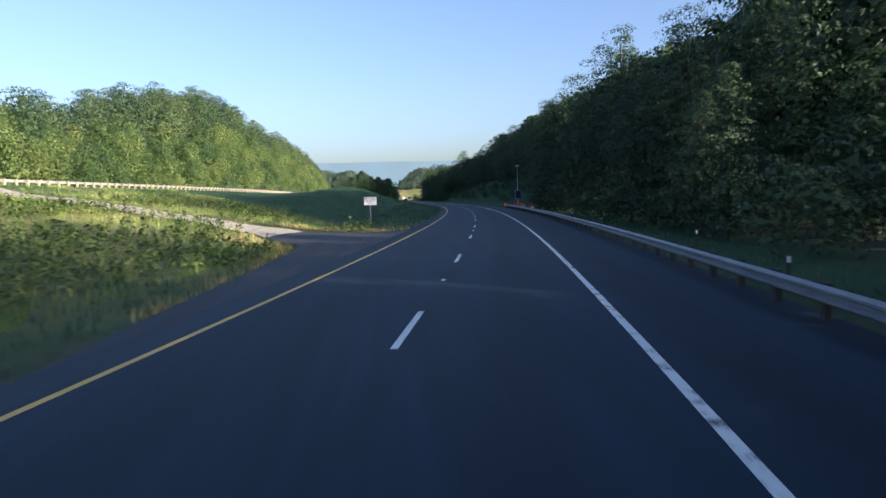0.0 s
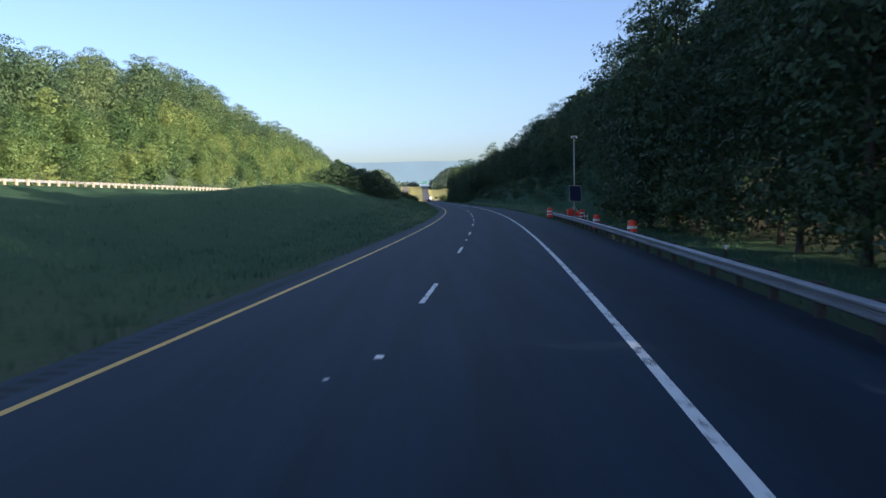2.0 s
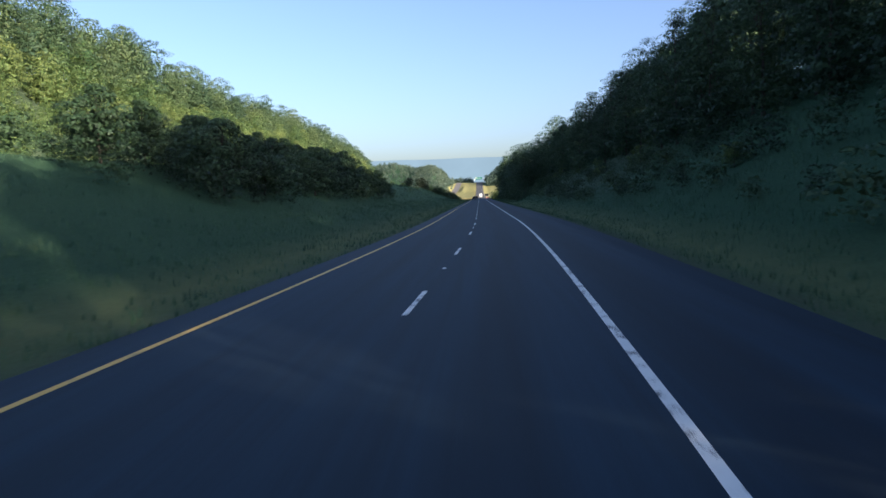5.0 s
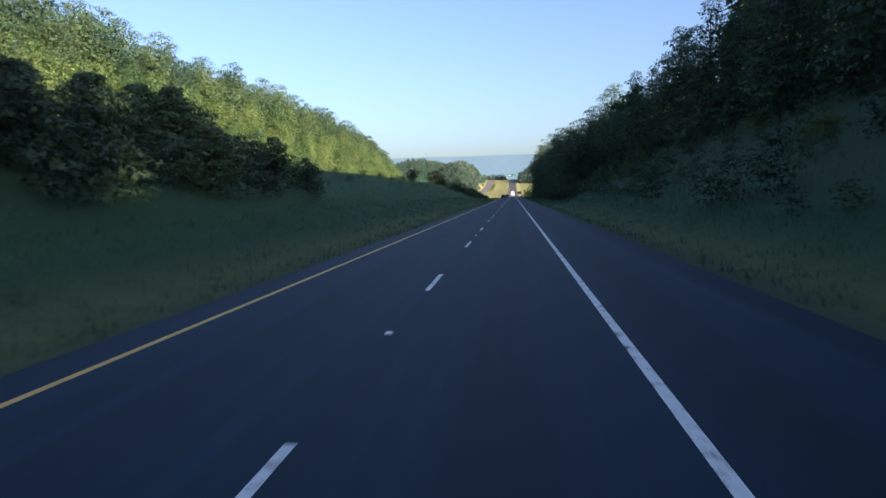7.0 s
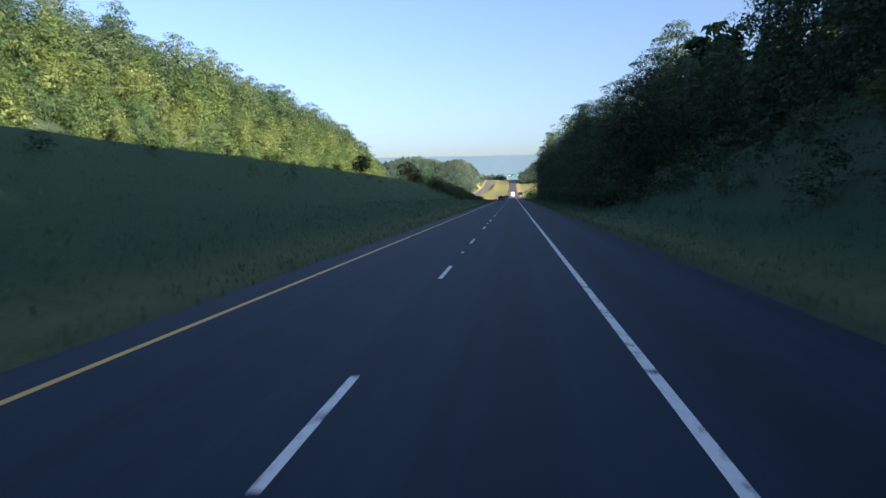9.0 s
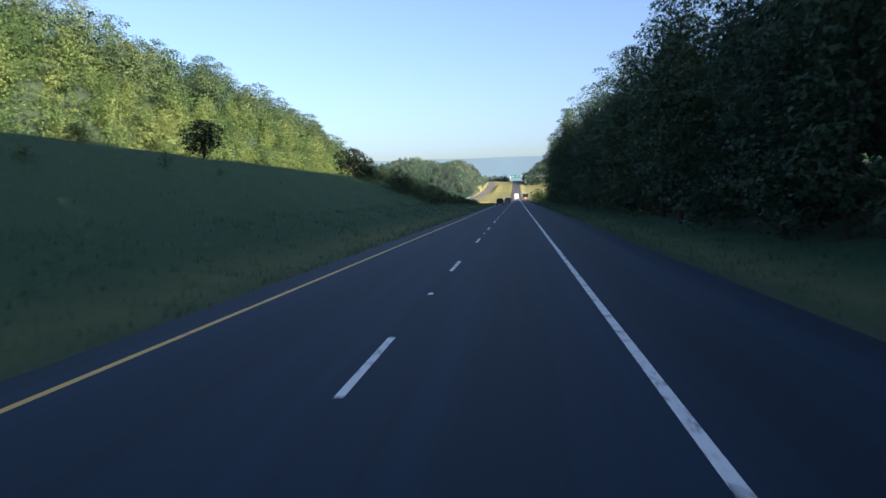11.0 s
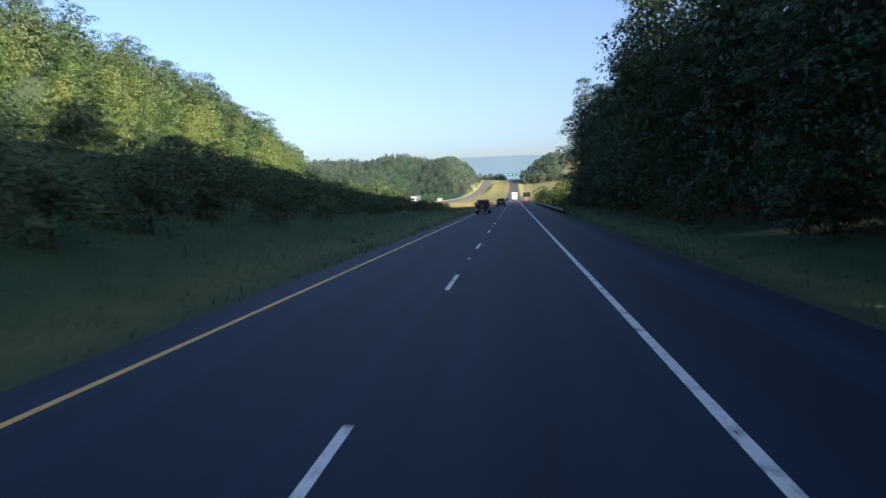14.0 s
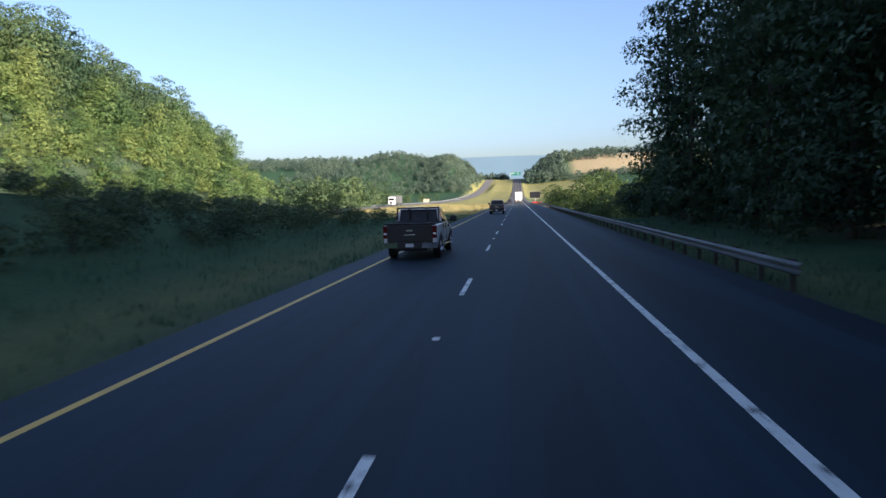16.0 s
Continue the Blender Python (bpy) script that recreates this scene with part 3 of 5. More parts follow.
def turned(q, soft):
    """Triangles with their soft normals beside them, wound so that they face along these."""
    away = np.einsum("ij,ij->i", np.cross(q[:, 1] - q[:, 0], q[:, 2] - q[:, 0]), soft.mean(1)) < 0
    q[away] = q[away][:, ::-1]
    return np.concatenate([q, soft], 2).reshape(-1, 6)


def sphere_points(rng, k):
    v = rng.normal(size=(k, 3))
    return v / np.linalg.norm(v, axis=1)[:, None]


def crown_quads(seed, height, radius, low, lumps, per_lump, leaf, shape="round", core=0.0):
    """Leaves of one crown: clumps spread over an uneven outline, with sprigs on each clump. Returns the sprigs and the clump centres."""
    rng = np.random.default_rng(seed)
    out, hubs = [], []
    per_lump, leaf = int(per_lump * 1.6), leaf * 0.85
    z0, z1 = height * low, height
    def reach(f):
        if shape == "tall":
            return radius * (1 - abs(2 * f - 0.85) ** 2.6 * 0.8)
        return radius * math.sqrt(max(0.05, 1 - (2 * f - 0.9) ** 2 * 0.86))

    for i in range(lumps):
        f = (i + rng.uniform(0, 1)) / lumps
        r = reach(f)
        a = i * 2.4 + rng.uniform(-0.7, 0.7)
        lump = radius * rng.uniform(0.26, 0.46) * (0.7 + 0.3 * (1 - f))
        d = max(0.0, r - lump * 0.5) * rng.uniform(0.55, 1.08)
        c = np.array([d * math.cos(a), d * math.sin(a), z0 + lump * 0.4 + (z1 - z0 - lump) * f])
        hubs.append(c)
        v = sphere_points(rng, per_lump)
        v[:, 2] = np.abs(v[:, 2]) * np.where(rng.uniform(size=per_lump) < 0.82, 1, -1)
        rad = lump * rng.uniform(0.72, 1.08, (per_lump, 1)) * np.array([1.12, 1.12, 0.62])
        round_ = (c + v * rad - np.array([0, 0, z0 + 0.45 * (z1 - z0)])) / np.array([radius, radius, 0.55 * (z1 - z0)])
        out.append(leaf_tris(rng, c + v * rad, v + 0.3 * round_ + np.array([0, 0, 0.22]), leaf))
    # loose sprigs fill the inside
    k = lumps * per_lump // 7
    v = sphere_points(rng, k) * rng.uniform(0.1, 0.75, (k, 1))
    c = v * np.array([radius, radius, (z1 - z0) / 2]) * 0.8 + np.array([0, 0, (z0 + z1) / 2])
    out.append(leaf_tris(rng, c, v + 1e-3, leaf * 1.6, 1.5))
    # close inner foliage, in larger crumpled sprigs
    k = int(core * 900)
    if k:
        f, a, d = rng.uniform(0.03, 0.9, k), rng.uniform(0, 6.283, k), np.sqrt(rng.uniform(0.1, 1, k)) * 0.68
        r = np.array([reach(x) for x in f]) * d
        c = np.stack([r * np.cos(a), r * np.sin(a), z0 + (z1 - z0) * f * 0.92], 1)
        out.append(leaf_tris(rng, c, np.stack([np.cos(a), np.sin(a), 0.4 + 0 * a], 1), leaf * 1.7, 0.6))
    return np.concatenate(out), hubs


def trunk_mesh(seed, height, r, hubs, name="trunk"):
    rng = random.Random(seed)
    bm = B()
    rings = []
    lean = (rng.uniform(-.03, .03), rng.uniform(-.03, .03))
    for f in (0, 0.03, 0.12, 0.3, 0.5, 0.7, 0.88):
        rad = r * (1.5 if f == 0 else 1.15 if f == 0.03 else 1.0 - 0.85 * f)
        cx, cy = lean[0] * height * f + 0.1 * math.sin(f * 7 + seed), lean[1] * height * f
        rings.append([(cx + rad * math.cos(a), cy + rad * math.sin(a), height * f - 0.3 * (f == 0)) for a in np.linspace(0, 2 * math.pi, 8, endpoint=False)])
    add_loft(bm, rings)
    for h in hubs[:: max(1, len(hubs) // 9)]:
        zf = max(0.15 * height, h[2] * 0.72)
        start = Vector((lean[0] * zf, lean[1] * zf, zf))
        add_rod(bm, start, Vector(h), r * 0.32, r * 0.08, 5)
    me = bpy.data.meshes.new(name)
    bm.to_mesh(me)
    bm.free()
    me.materials.append(BARK)
    return me


def tree_kind(seed, height, radius, low, lumps, per_lump, leaf, mat, shape="round", trunk_r=0.22, core=0.0):
    q, hubs = crown_quads(seed, height, radius, low, lumps, per_lump, leaf, shape, core)
    ob = quads_object("crown", q, mat, sides=3)
    crown = ob.data
    bpy.data.objects.remove(ob)
    return crown, trunk_mesh(seed, height, trunk_r, hubs), q


def plant_tree(kind, s, lat, scale, rot, label, category="tree", group="", squash=1.0, name="tree"):
    m = place(s, lat, rot=rot)
    t = root(name, m @ Matrix.Diagonal((scale, scale, scale * squash, 1)), label, category, group)
    for key, data in (("crown", kind[0]), ("trunk", kind[1])):
        new(key, data).parent = t
    return t


rng = random.Random(7)
EDGE = [tree_kind(10 + i, 15 + i % 3, 3.6 + 0.3 * (i % 2), 0.05, 33, 92, 0.14, LEAF_SHADED, "tall", 0.16, 0.9) for i in range(3)]
EDGE_FAR = [tree_kind(15 + i, 15 + i, 3.9, 0.03, 32, 60, 0.165, LEAF_SHADED, "tall", 0.16, 0.7) for i in range(2)]
TALL = [tree_kind(20 + i, 21 + i, 4.6 + 0.4 * i, 0.12, 36, 76, 0.17, LEAF_SHADED, "round", 0.26, 0.7) for i in range(3)]

# right-hand woods: the rows that stand at the edge, tree by tree
def opened(s, lat):
    """Ground out of view to the right, left without woods so that sun reaches the median."""
    return s < 14 + 1.7 * (lat - 12)


deep_rows = []
for s0, s1, gap, lat0, kinds, sc in ((10, 117, 4.3, 13.6, EDGE, 0.95), (10, 118, 6.0, 18.5, TALL, 0.88), (126, 330, 4.9, 22.8, EDGE_FAR, 0.80), (120, 330, 9.0, 30.0, TALL, 0.70),
                                     (330, 521, 4.8, 14.6, EDGE, 1.15), (330, 525, 6.6, 19.5, TALL, 1.0), (470, 530, 4.2, 24.0, TALL, 0.95)):
    s = s0
    while s < s1:
        k = rng.choice(kinds)
        big = sc * rng.uniform(0.8, 1.18) * float(np.interp(s, [10, 28, 38, 60, 92, 325, 331, 470], [0.52, 0.52, 0.8, 0.82, 1, 1, 0.72, 1]))
        lat = lat0 + rng.uniform(-1.3, 1.6)
        turn = rng.uniform(0, 360)
        if not opened(s, lat) and not (lat0 < 14 and 12.5 < s < 25):
            if kinds is TALL:
                deep_rows.append((s, lat, big, TALL.index(k)))
            else:
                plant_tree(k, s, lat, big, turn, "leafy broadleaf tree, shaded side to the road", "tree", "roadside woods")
        s += gap * rng.uniform(0.75, 1.3)

for s, lat, sc in ((83, 20.5, 1.16), (88, 22.5, 1.08), (77, 22.0, 0.9), (354, 25.5, 1.2), (361, 27.5, 1.28), (358, 22.0, 1.05)):
    plant_tree(TALL[0], s, lat, sc, rng.uniform(0, 360), "tall broadleaf tree standing above the wood's edge", "tree", "roadside woods")
# the first seven stand out of view and shade the median grass
for s, lat, sc in ((-4.0, 15.0, .95), (0.5, 15.6, .95), (4.5, 15.4, .92), (8.2, 15.2, .85), (-16, 15.5, .95), (-12.5, 15.5, .95), (-8.5, 15.5, .95),
                   (119, 15.5, .8), (122, 17.5, .85), (125, 19.2, .8), (129, 21, .8), (121, 21, .9)):
    plant_tree(rng.choice(EDGE), s, lat, sc, rng.uniform(0, 360), "low leafy tree along the shoulder", "tree", "roadside woods")
# taller woods added mostly out of view, to shade the median bank
deep_rows += [(25.5, 28, .82, 1), (28, 34, .92, 2), (31.5, 28.5, .95, 0), (34, 34, 1.08, 1),
              (37.5, 29, 1.05, 2), (40, 35, 1.1, 0), (43.5, 29, 1.0, 1), (46, 35, 1.05, 2), (50, 30, .85, 0), (55, 31, .75, 1), (60, 30, .7, 2)]
# low trees added out of view, only tall enough to shade the road
shade_row = [(-44 + 2.9 * i, 14 + (i % 3) * 0.6, (0.72 if i < 16 else 0.36) + 0.03 * (i % 4), i % 3) for i in range(20)]


def wood(name, label, spots, kinds, mat):
    """A wood that nobody could count: many crowns in one mesh, each with a tone of its own."""
    out, tones = [], []
    r2 = np.random.default_rng(len(spots))
    for i, (s, lat, scale, k) in enumerate(spots):
        q = kinds[k % len(kinds)]
        a = i * 2.399
        c, sn = math.cos(a), math.sin(a)
        x, y = to_xy(s, lat)
        z = float(ground_z(s, lat))
        r = np.array([[c, -sn, 0], [sn, c, 0], [0, 0, 1]])
        out.append(np.concatenate([q[:, :3] @ r.T * scale + np.array([float(x), float(y), z]), q[:, 3:] @ r.T], 1))
        tones.append(np.full(len(q), r2.uniform(-0.5, 0.5), np.float32))
    ob = quads_object(name, np.concatenate(out), mat, sides=3)
    ob.data.attributes.new("tone", "FLOAT", "POINT").data.foreach_set("value", np.concatenate(tones))
    return tagged(ob, label, "woodland", kind="stuff")


def scatter(seed, s0, s1, lat0, lat1, gap, keep=1.0, scale=(0.75, 1.2)):
    r = random.Random(seed)
    spots = []
    for i in range(int((s1 - s0) / gap)):
        for j in range(max(1, int((lat1 - lat0) / gap))):
            if r.random() < keep:
                spots.append((s0 + (i + r.uniform(0.05, 0.95)) * gap, lat0 + (j + r.uniform(0.05, 0.95)) * gap, r.uniform(*scale), r.randrange(8)))
    return spots


Q_MID = [crown_quads(40 + i, 14 + 1.5 * (i % 3), 5.0 + 0.6 * (i % 2), 0.18, 24, 60, 0.225, "round", 0.5)[0] for i in range(5)]
Q_RIDGE = [crown_quads(45 + i, 15.5 + i, 5.8 + 0.5 * (i % 2), 0.08, 24, 56, 0.26, "round", 0.5)[0] for i in range(3)]
Q_UNDER = [crown_quads(30 + i, 2.6 + 0.5 * i, 1.8, 0.0, 11, 27, 0.135)[0] for i in range(3)]
Q_BACK = [crown_quads(50 + i, 18 + i, 5.0, 0.12, 15, 17, 0.8, "round", 0.6)[0] for i in range(3)]
Q_VALLEY = [crown_quads(65 + i, 13.5, 5.2, 0.0, 19, 22, 0.5)[0] for i in range(4)]
Q_FAR = [crown_quads(60 + i, 14, 5.8, 0.02, 11, 10, 1.1)[0] for i in range(3)]

# the last scatter is added out of view, to keep sun off the tree edge
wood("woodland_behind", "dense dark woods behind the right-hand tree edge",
     [p for p in scatter(1, 10, 120, 24, 50, 7.5, 0.95) + scatter(2, 120, 335, 34, 62, 7.5, 0.97, (0.72, 1.0)) + scatter(3, 335, 545, 24, 52, 7.5, 0.95, (0.9, 1.2)) + scatter(34, 470, 560, 46, 90, 9, 0.95, (0.7, 1.0)) if not opened(p[0], p[1])] + [p for p in scatter(24, -60, 66, 25, 42, 5.5, 0.95, (0.38, 0.48)) if opened(p[0] + 5, p[1])], Q_BACK, LEAF_SHADED)
# the last scatter is mostly out of view, added to block low stray sun
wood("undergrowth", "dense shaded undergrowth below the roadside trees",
     [p for p in scatter(21, 10, 120, 11.6, 22, 2.8, 0.95) + scatter(22, 121, 336, 20, 36, 3.8, 0.9, (0.8, 1.6)) + scatter(26, 128, 325, 11.5, 22, 2.9, 0.6, (0.3, 0.85)) + scatter(23, 326, 540, 12.3, 22, 2.9, 0.95, (0.8, 1.3)) if not opened(p[0], p[1])] + scatter(39, -45, 62, 15.5, 30, 4.5, 0.95, (1.3, 2.0)), Q_UNDER, LEAF_SHADED)

wood("tall_woodland", "tall broadleaf trees behind the wood's edge", deep_rows, [k[2] for k in TALL], LEAF_SHADED)
wood("shading_woodland", "low leafy trees out of view, added to shade the road", shade_row, [k[2] for k in EDGE], LEAF_SHADED)

# the lit hillside beyond the opposite lanes
front = scatter(46, 60, 655, -84, -66, 9, 0.75, (0.5, 0.8)) + scatter(4, 20, 664, -87, -65, 7.1, 0.99, (0.75, 1.05))
back = scatter(5, 50, 676, -104, -86, 7.6, 0.99, (0.72, 1.0)) + scatter(25, 560, 688, -112, -70, 9.0, 0.9, (0.7, 1.05))
back = [(s, lat, sc * float(np.interp(s, [150, 200, 310, 340], [1.0, 1.18, 1.18, 1.0])), k) for s, lat, sc, k in back]
front = [(s, lat, sc * float(np.interp(lat, [-88, -66], [1.12, 0.62])), k) for s, lat, sc, k in front]
front, back = [[p for p in q if p[0] < 458 - p[1] / 0.44] for q in (front, back)]
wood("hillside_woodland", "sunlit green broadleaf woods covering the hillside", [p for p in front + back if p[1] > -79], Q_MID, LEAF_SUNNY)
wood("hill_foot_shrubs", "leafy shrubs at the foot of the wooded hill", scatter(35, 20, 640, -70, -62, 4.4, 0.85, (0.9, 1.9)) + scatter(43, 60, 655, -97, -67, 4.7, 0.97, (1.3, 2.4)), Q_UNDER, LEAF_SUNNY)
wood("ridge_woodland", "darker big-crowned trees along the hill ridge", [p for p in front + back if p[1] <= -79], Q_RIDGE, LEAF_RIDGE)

far = []
far += scatter(7, 1130, 1340, -260, -62, 9, 0.92, (0.4, 0.72))
far += scatter(8, 1240, 1440, -620, -240, 14, 0.95, (0.6, 0.95))
far += scatter(36, 1130, 1420, -62, -47, 7, 0.9, (0.3, 0.55))
far += scatter(37, 1450, 1530, -110, -10, 9, 0.92, (0.75, 1.1))
far += scatter(38, 1392, 1440, 72, 150, 8, 0.95, (0.6, 0.9))
far += scatter(9, 1322, 1480, 15, 72, 9, 0.97, (0.8, 1.25))
far += scatter(44, 1316, 1352, 66, 270, 9, 0.95, (0.45, 0.7))
far += scatter(45, 1140, 1340, -112, -50, 7.5, 0.95, (0.45, 0.75))
far += scatter(10, 1450, 1560, 70, 330, 16, 0.9, (0.9, 1.3))
far += scatter(11, 760, 960, 45, 130, 13, 0.5, (0.5, 0.8))
wood("valley_woodland", "sunlit green trees in the valley beside the opposite lanes",
     scatter(31, 715, 800, -125, -60, 8.5, 0.85, (0.85, 1.25)) + scatter(32, 800, 1010, -120, -62, 11, 0.6, (0.4, 0.7)) + scatter(33, 840, 1120, -210, -110, 13, 0.35, (0.5, 0.8)), Q_VALLEY, LEAF_RIDGE)
wood("copse", "green trees behind the roadside bushes", scatter(12, 545, 660, 30, 80, 8, 0.8, (0.55, 0.75)), Q_VALLEY, LEAF_SUNNY)
wood("far_woodland", "distant wooded hills around the valley", far, Q_FAR, LEAF_HAZED)

# bushes and small trees
BUSH = [tree_kind(70 + i, 3.4 + 0.4 * i, 2.3 + 0.2 * i, 0.0, 18, 76, 0.115, LEAF_BUSH, "round", 0.07) for i in range(3)]
DARK_BUSH = [tree_kind(80 + i, 5.0, 2.6, 0.02, 28, 84, 0.135, LEAF_SHADED, "tall", 0.09) for i in range(2)]
# median bushes take the darker leaf colour in place of real shade
SHADE_BUSH = [tree_kind(75 + i, 3.6 + 0.4 * i, 2.4 + 0.2 * i, 0.0, 20, 88, 0.1, LEAF_SHADED, "round", 0.07) for i in range(2)]
rng = random.Random(11)
for s in np.arange(182, 258, 4.9):
    for lat in (-19, -25):
        plant_tree(rng.choice(DARK_BUSH), s + rng.uniform(-2, 2), lat + rng.uniform(-2, 2), rng.uniform(0.8, 1.15) * float(np.interp(s, [246, 262], [1.05, 0.4])), rng.uniform(0, 360), "dark leafy scrub tree on the median bank", "tree", "median scrub")
LONE = tree_kind(90, 5.6, 3.8, 0.02, 26, 46, 0.24, LEAF_LONE_SHADE, "round", 0.14)
wood("median_scrub", "dark tangled scrub on the shaded median bank", scatter(27, 172, 259, -31, -14, 3.3, 0.75, (0.6, 1.3)) + scatter(28, 262, 440, -30, -18, 6, 0.3, (0.25, 0.5)) + scatter(29, 425, 478, -27, -10, 3.2, 0.6, (0.4, 0.8)) + scatter(30, 462, 532, -28, -8.5, 2.2, 0.95, (0.32, 0.55)), Q_UNDER, LEAF_SHADED)
plant_tree(LONE, 418.5, -25, 0.92, 40, "lone round tree on the median bank, leaves coloured as in shade", "tree")
plant_tree(LONE, 368.0, -25, 0.5, 170, "small round tree on the bank's crest, leaves coloured as in shade", "tree", squash=1.25)
for s, lat, sc in ((330, -26, .35), (352, -25, .4), (300, -27, .3), (496, -22, .35), (512, -24, .35)):
    plant_tree(rng.choice(BUSH), s, lat, sc, rng.uniform(0, 360), "small dark shrub on the grassy bank", "shrub", "median shrubs")
for s in np.arange(420, 516, 4.2):
    for lat in (-12.5, -17.5, -23):
        plant_tree(rng.choice(SHADE_BUSH), s + rng.uniform(-2, 2), lat + rng.uniform(-2, 1.5), rng.uniform(0.4, 0.75) * float(np.interp(s, [420, 432, 455, 485, 516], [1.7, 1.3, 1.0, 0.75, 0.5])), rng.uniform(0, 360), "dense leafy roadside bush on the median", "bush", "median bushes")
ROUND = [tree_kind(95 + i, 9.0 + 0.8 * i, 5.2, 0.0, 30, 52, 0.26, LEAF_BUSH, "round", 0.16) for i in range(2)]
for s, lat, sc, sq in ((700, 14.5, .85, 1.0), (672, 14.0, .62, 1.0), (648, 15.0, .7, .9), (640, 23.5, 1.2, 1.0), (662, 22.5, 1.05, 1.0), (615, 23.0, 1.0, .95), (628, 16.5, .6, 1.0), (600, 16.5, .55, .9),
                       (584, 17.5, .5, .9), (570, 19.5, .6, 1.0), (556, 17.0, .5, 1.0), (546, 20.5, .75, 1.1), (535, 16.5, .6, 1.2), (592, 26.0, .9, 1.0), (720, 21.0, .8, 1.0), (560, 25.5, .9, 1.1)):
    plant_tree(rng.choice(ROUND), s, lat, sc * 1.22, rng.uniform(0, 360), "sunlit round green bush tree behind the guard rail", "tree", "bush trees by the guard rail", sq)
for s in np.arange(548, 700, 5.5):
    plant_tree(rng.choice(BUSH), s, rng.uniform(10.5, 14.0), rng.uniform(0.4, 0.75), rng.uniform(0, 360), "sunlit leafy bush behind the guard rail", "bush", "bushes by the guard rail")
for s in np.arange(130, 330, 13.0):
    plant_tree(rng.choice(BUSH), s + rng.uniform(-5, 5), rng.uniform(15, 23), rng.uniform(0.3, 0.65), rng.uniform(0, 360), "small shrub on the shaded cutting slope", "shrub", "cutting shrubs")


# ---------------------------------------------------------------- grass and weeds
def tufts(name, label, seed, count, s0, s1, lat0, lat1, height, mat, blades=5, spread=0.18, keep=None):
    r = np.random.default_rng(seed)
    s, lat = r.uniform(s0, s1, count), r.uniform(lat0, lat1, count)
    if keep is not None:
        ok = keep(s, lat, r)
        s, lat = s[ok], lat[ok]
    k = len(s)
    x, y = to_xy(s, lat)
    c = np.repeat(np.stack([x, y, ground_z(s, lat)], 1), blades, 0)
    k = len(c)
    c[:, :2] += r.normal(size=(k, 2)) * spread
    a = r.uniform(0, 6.283, k)
    h = height * r.uniform(0.5, 1.25, (k, 1))
    side = np.stack([np.cos(a), np.sin(a), 0 * a], 1)
    bend = np.stack([-np.sin(a), np.cos(a), 0 * a], 1) * r.uniform(-0.5, 0.5, (k, 1)) * h
    w = 0.010 + 0.025 * h
    up = np.array([0, 0, 1.0]) * h
    q = np.stack([c - side * w, c + side * w, c + bend * 0.5 + up * 0.6 + side * w * 0.6, c + bend + up], 1)
    ob = quads_object(name, q.reshape(-1, 3), mat)
    return tagged(ob, label, "grass", kind="stuff")


def off_crossover(s, lat, r):
    return crossover_mask(s, lat) < 0.15


tufts("verge_grass", "long green grass on the median verge", 1, 11000, -10, 560, -13, -4.9, 0.24, GRASS, keep=off_crossover)
tufts("roadside_grass", "grass along the right-hand shoulder", 2, 7000, -10, 560, 7.6, 12.5, 0.22, GRASS)
# the bright blades end where the painted sunlight ends
tufts("median_grass", "tall uncut grass in the sunlit median", 3, 11000, 5, 100, -48, -8, 0.30, GRASS_SUNLIT, keep=lambda s, l, r: off_crossover(s, l, r) & (s < 52 - 1.5 * (l + 12)))
tufts("straw_grass", "dry straw-coloured grass beside the crossover", 4, 3500, 8, 62, -16, -5, 0.30, STRAW, keep=lambda s, l, r: off_crossover(s, l, r) & (crossover_mask(s - 3, l) + crossover_mask(s + 3, l) > 0.02))
tufts("valley_grass", "dry yellow grass on the valley verges", 5, 3500, 560, 760, -40, -4.9, 0.4, STRAW)


tufts("bank_grass", "rank uncut grass on the median bank", 6, 11500, 60, 480, -32, -12, 0.28, GRASS, blades=4, spread=0.3)
tufts("slope_grass", "thin grass on the cutting slope", 7, 6000, 120, 330, 11, 24, 0.35, GRASS, blades=4, spread=0.3)


def weeds(seed, count):
    r = np.random.default_rng(seed)
    s, lat = r.uniform(8, 68, count), r.uniform(-36, -8, count)
    ok = (crossover_mask(s, lat) < 0.1) & (s < 50 - 0.75 * (lat + 9)) & (np.sin(s * .33 + 1) + np.sin(lat * .5 + s * .1) > -0.2)
    s, lat = s[ok], lat[ok]
    x, y = to_xy(s, lat)
    base = np.stack([x, y, ground_z(s, lat)], 1)
    per = 16
    c = np.repeat(base, per, 0)
    k = len(c)
    hh = np.repeat(r.uniform(0.5, 1.15, len(s)), per)
    f = np.tile(np.linspace(0.1, 1, per), len(s))
    a = np.tile(np.arange(per) * 2.4, len(s)) + np.repeat(r.uniform(0, 6, len(s)), per)
    d = 0.24 * hh * (1.1 - f * 0.8)
    c[:, 0] += np.cos(a) * d
    c[:, 1] += np.sin(a) * d
    c[:, 2] += hh * f
    n = np.stack([np.cos(a) * .4, np.sin(a) * .4, 0 * a + 0.8], 1)
    ob = quads_object("weeds", leaf_tris(r, c, n, 0.12, 0.4), WEED, sides=3)
    return tagged(ob, "leafy pale-green weeds in the sunlit median", "weeds", kind="stuff")


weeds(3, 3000)


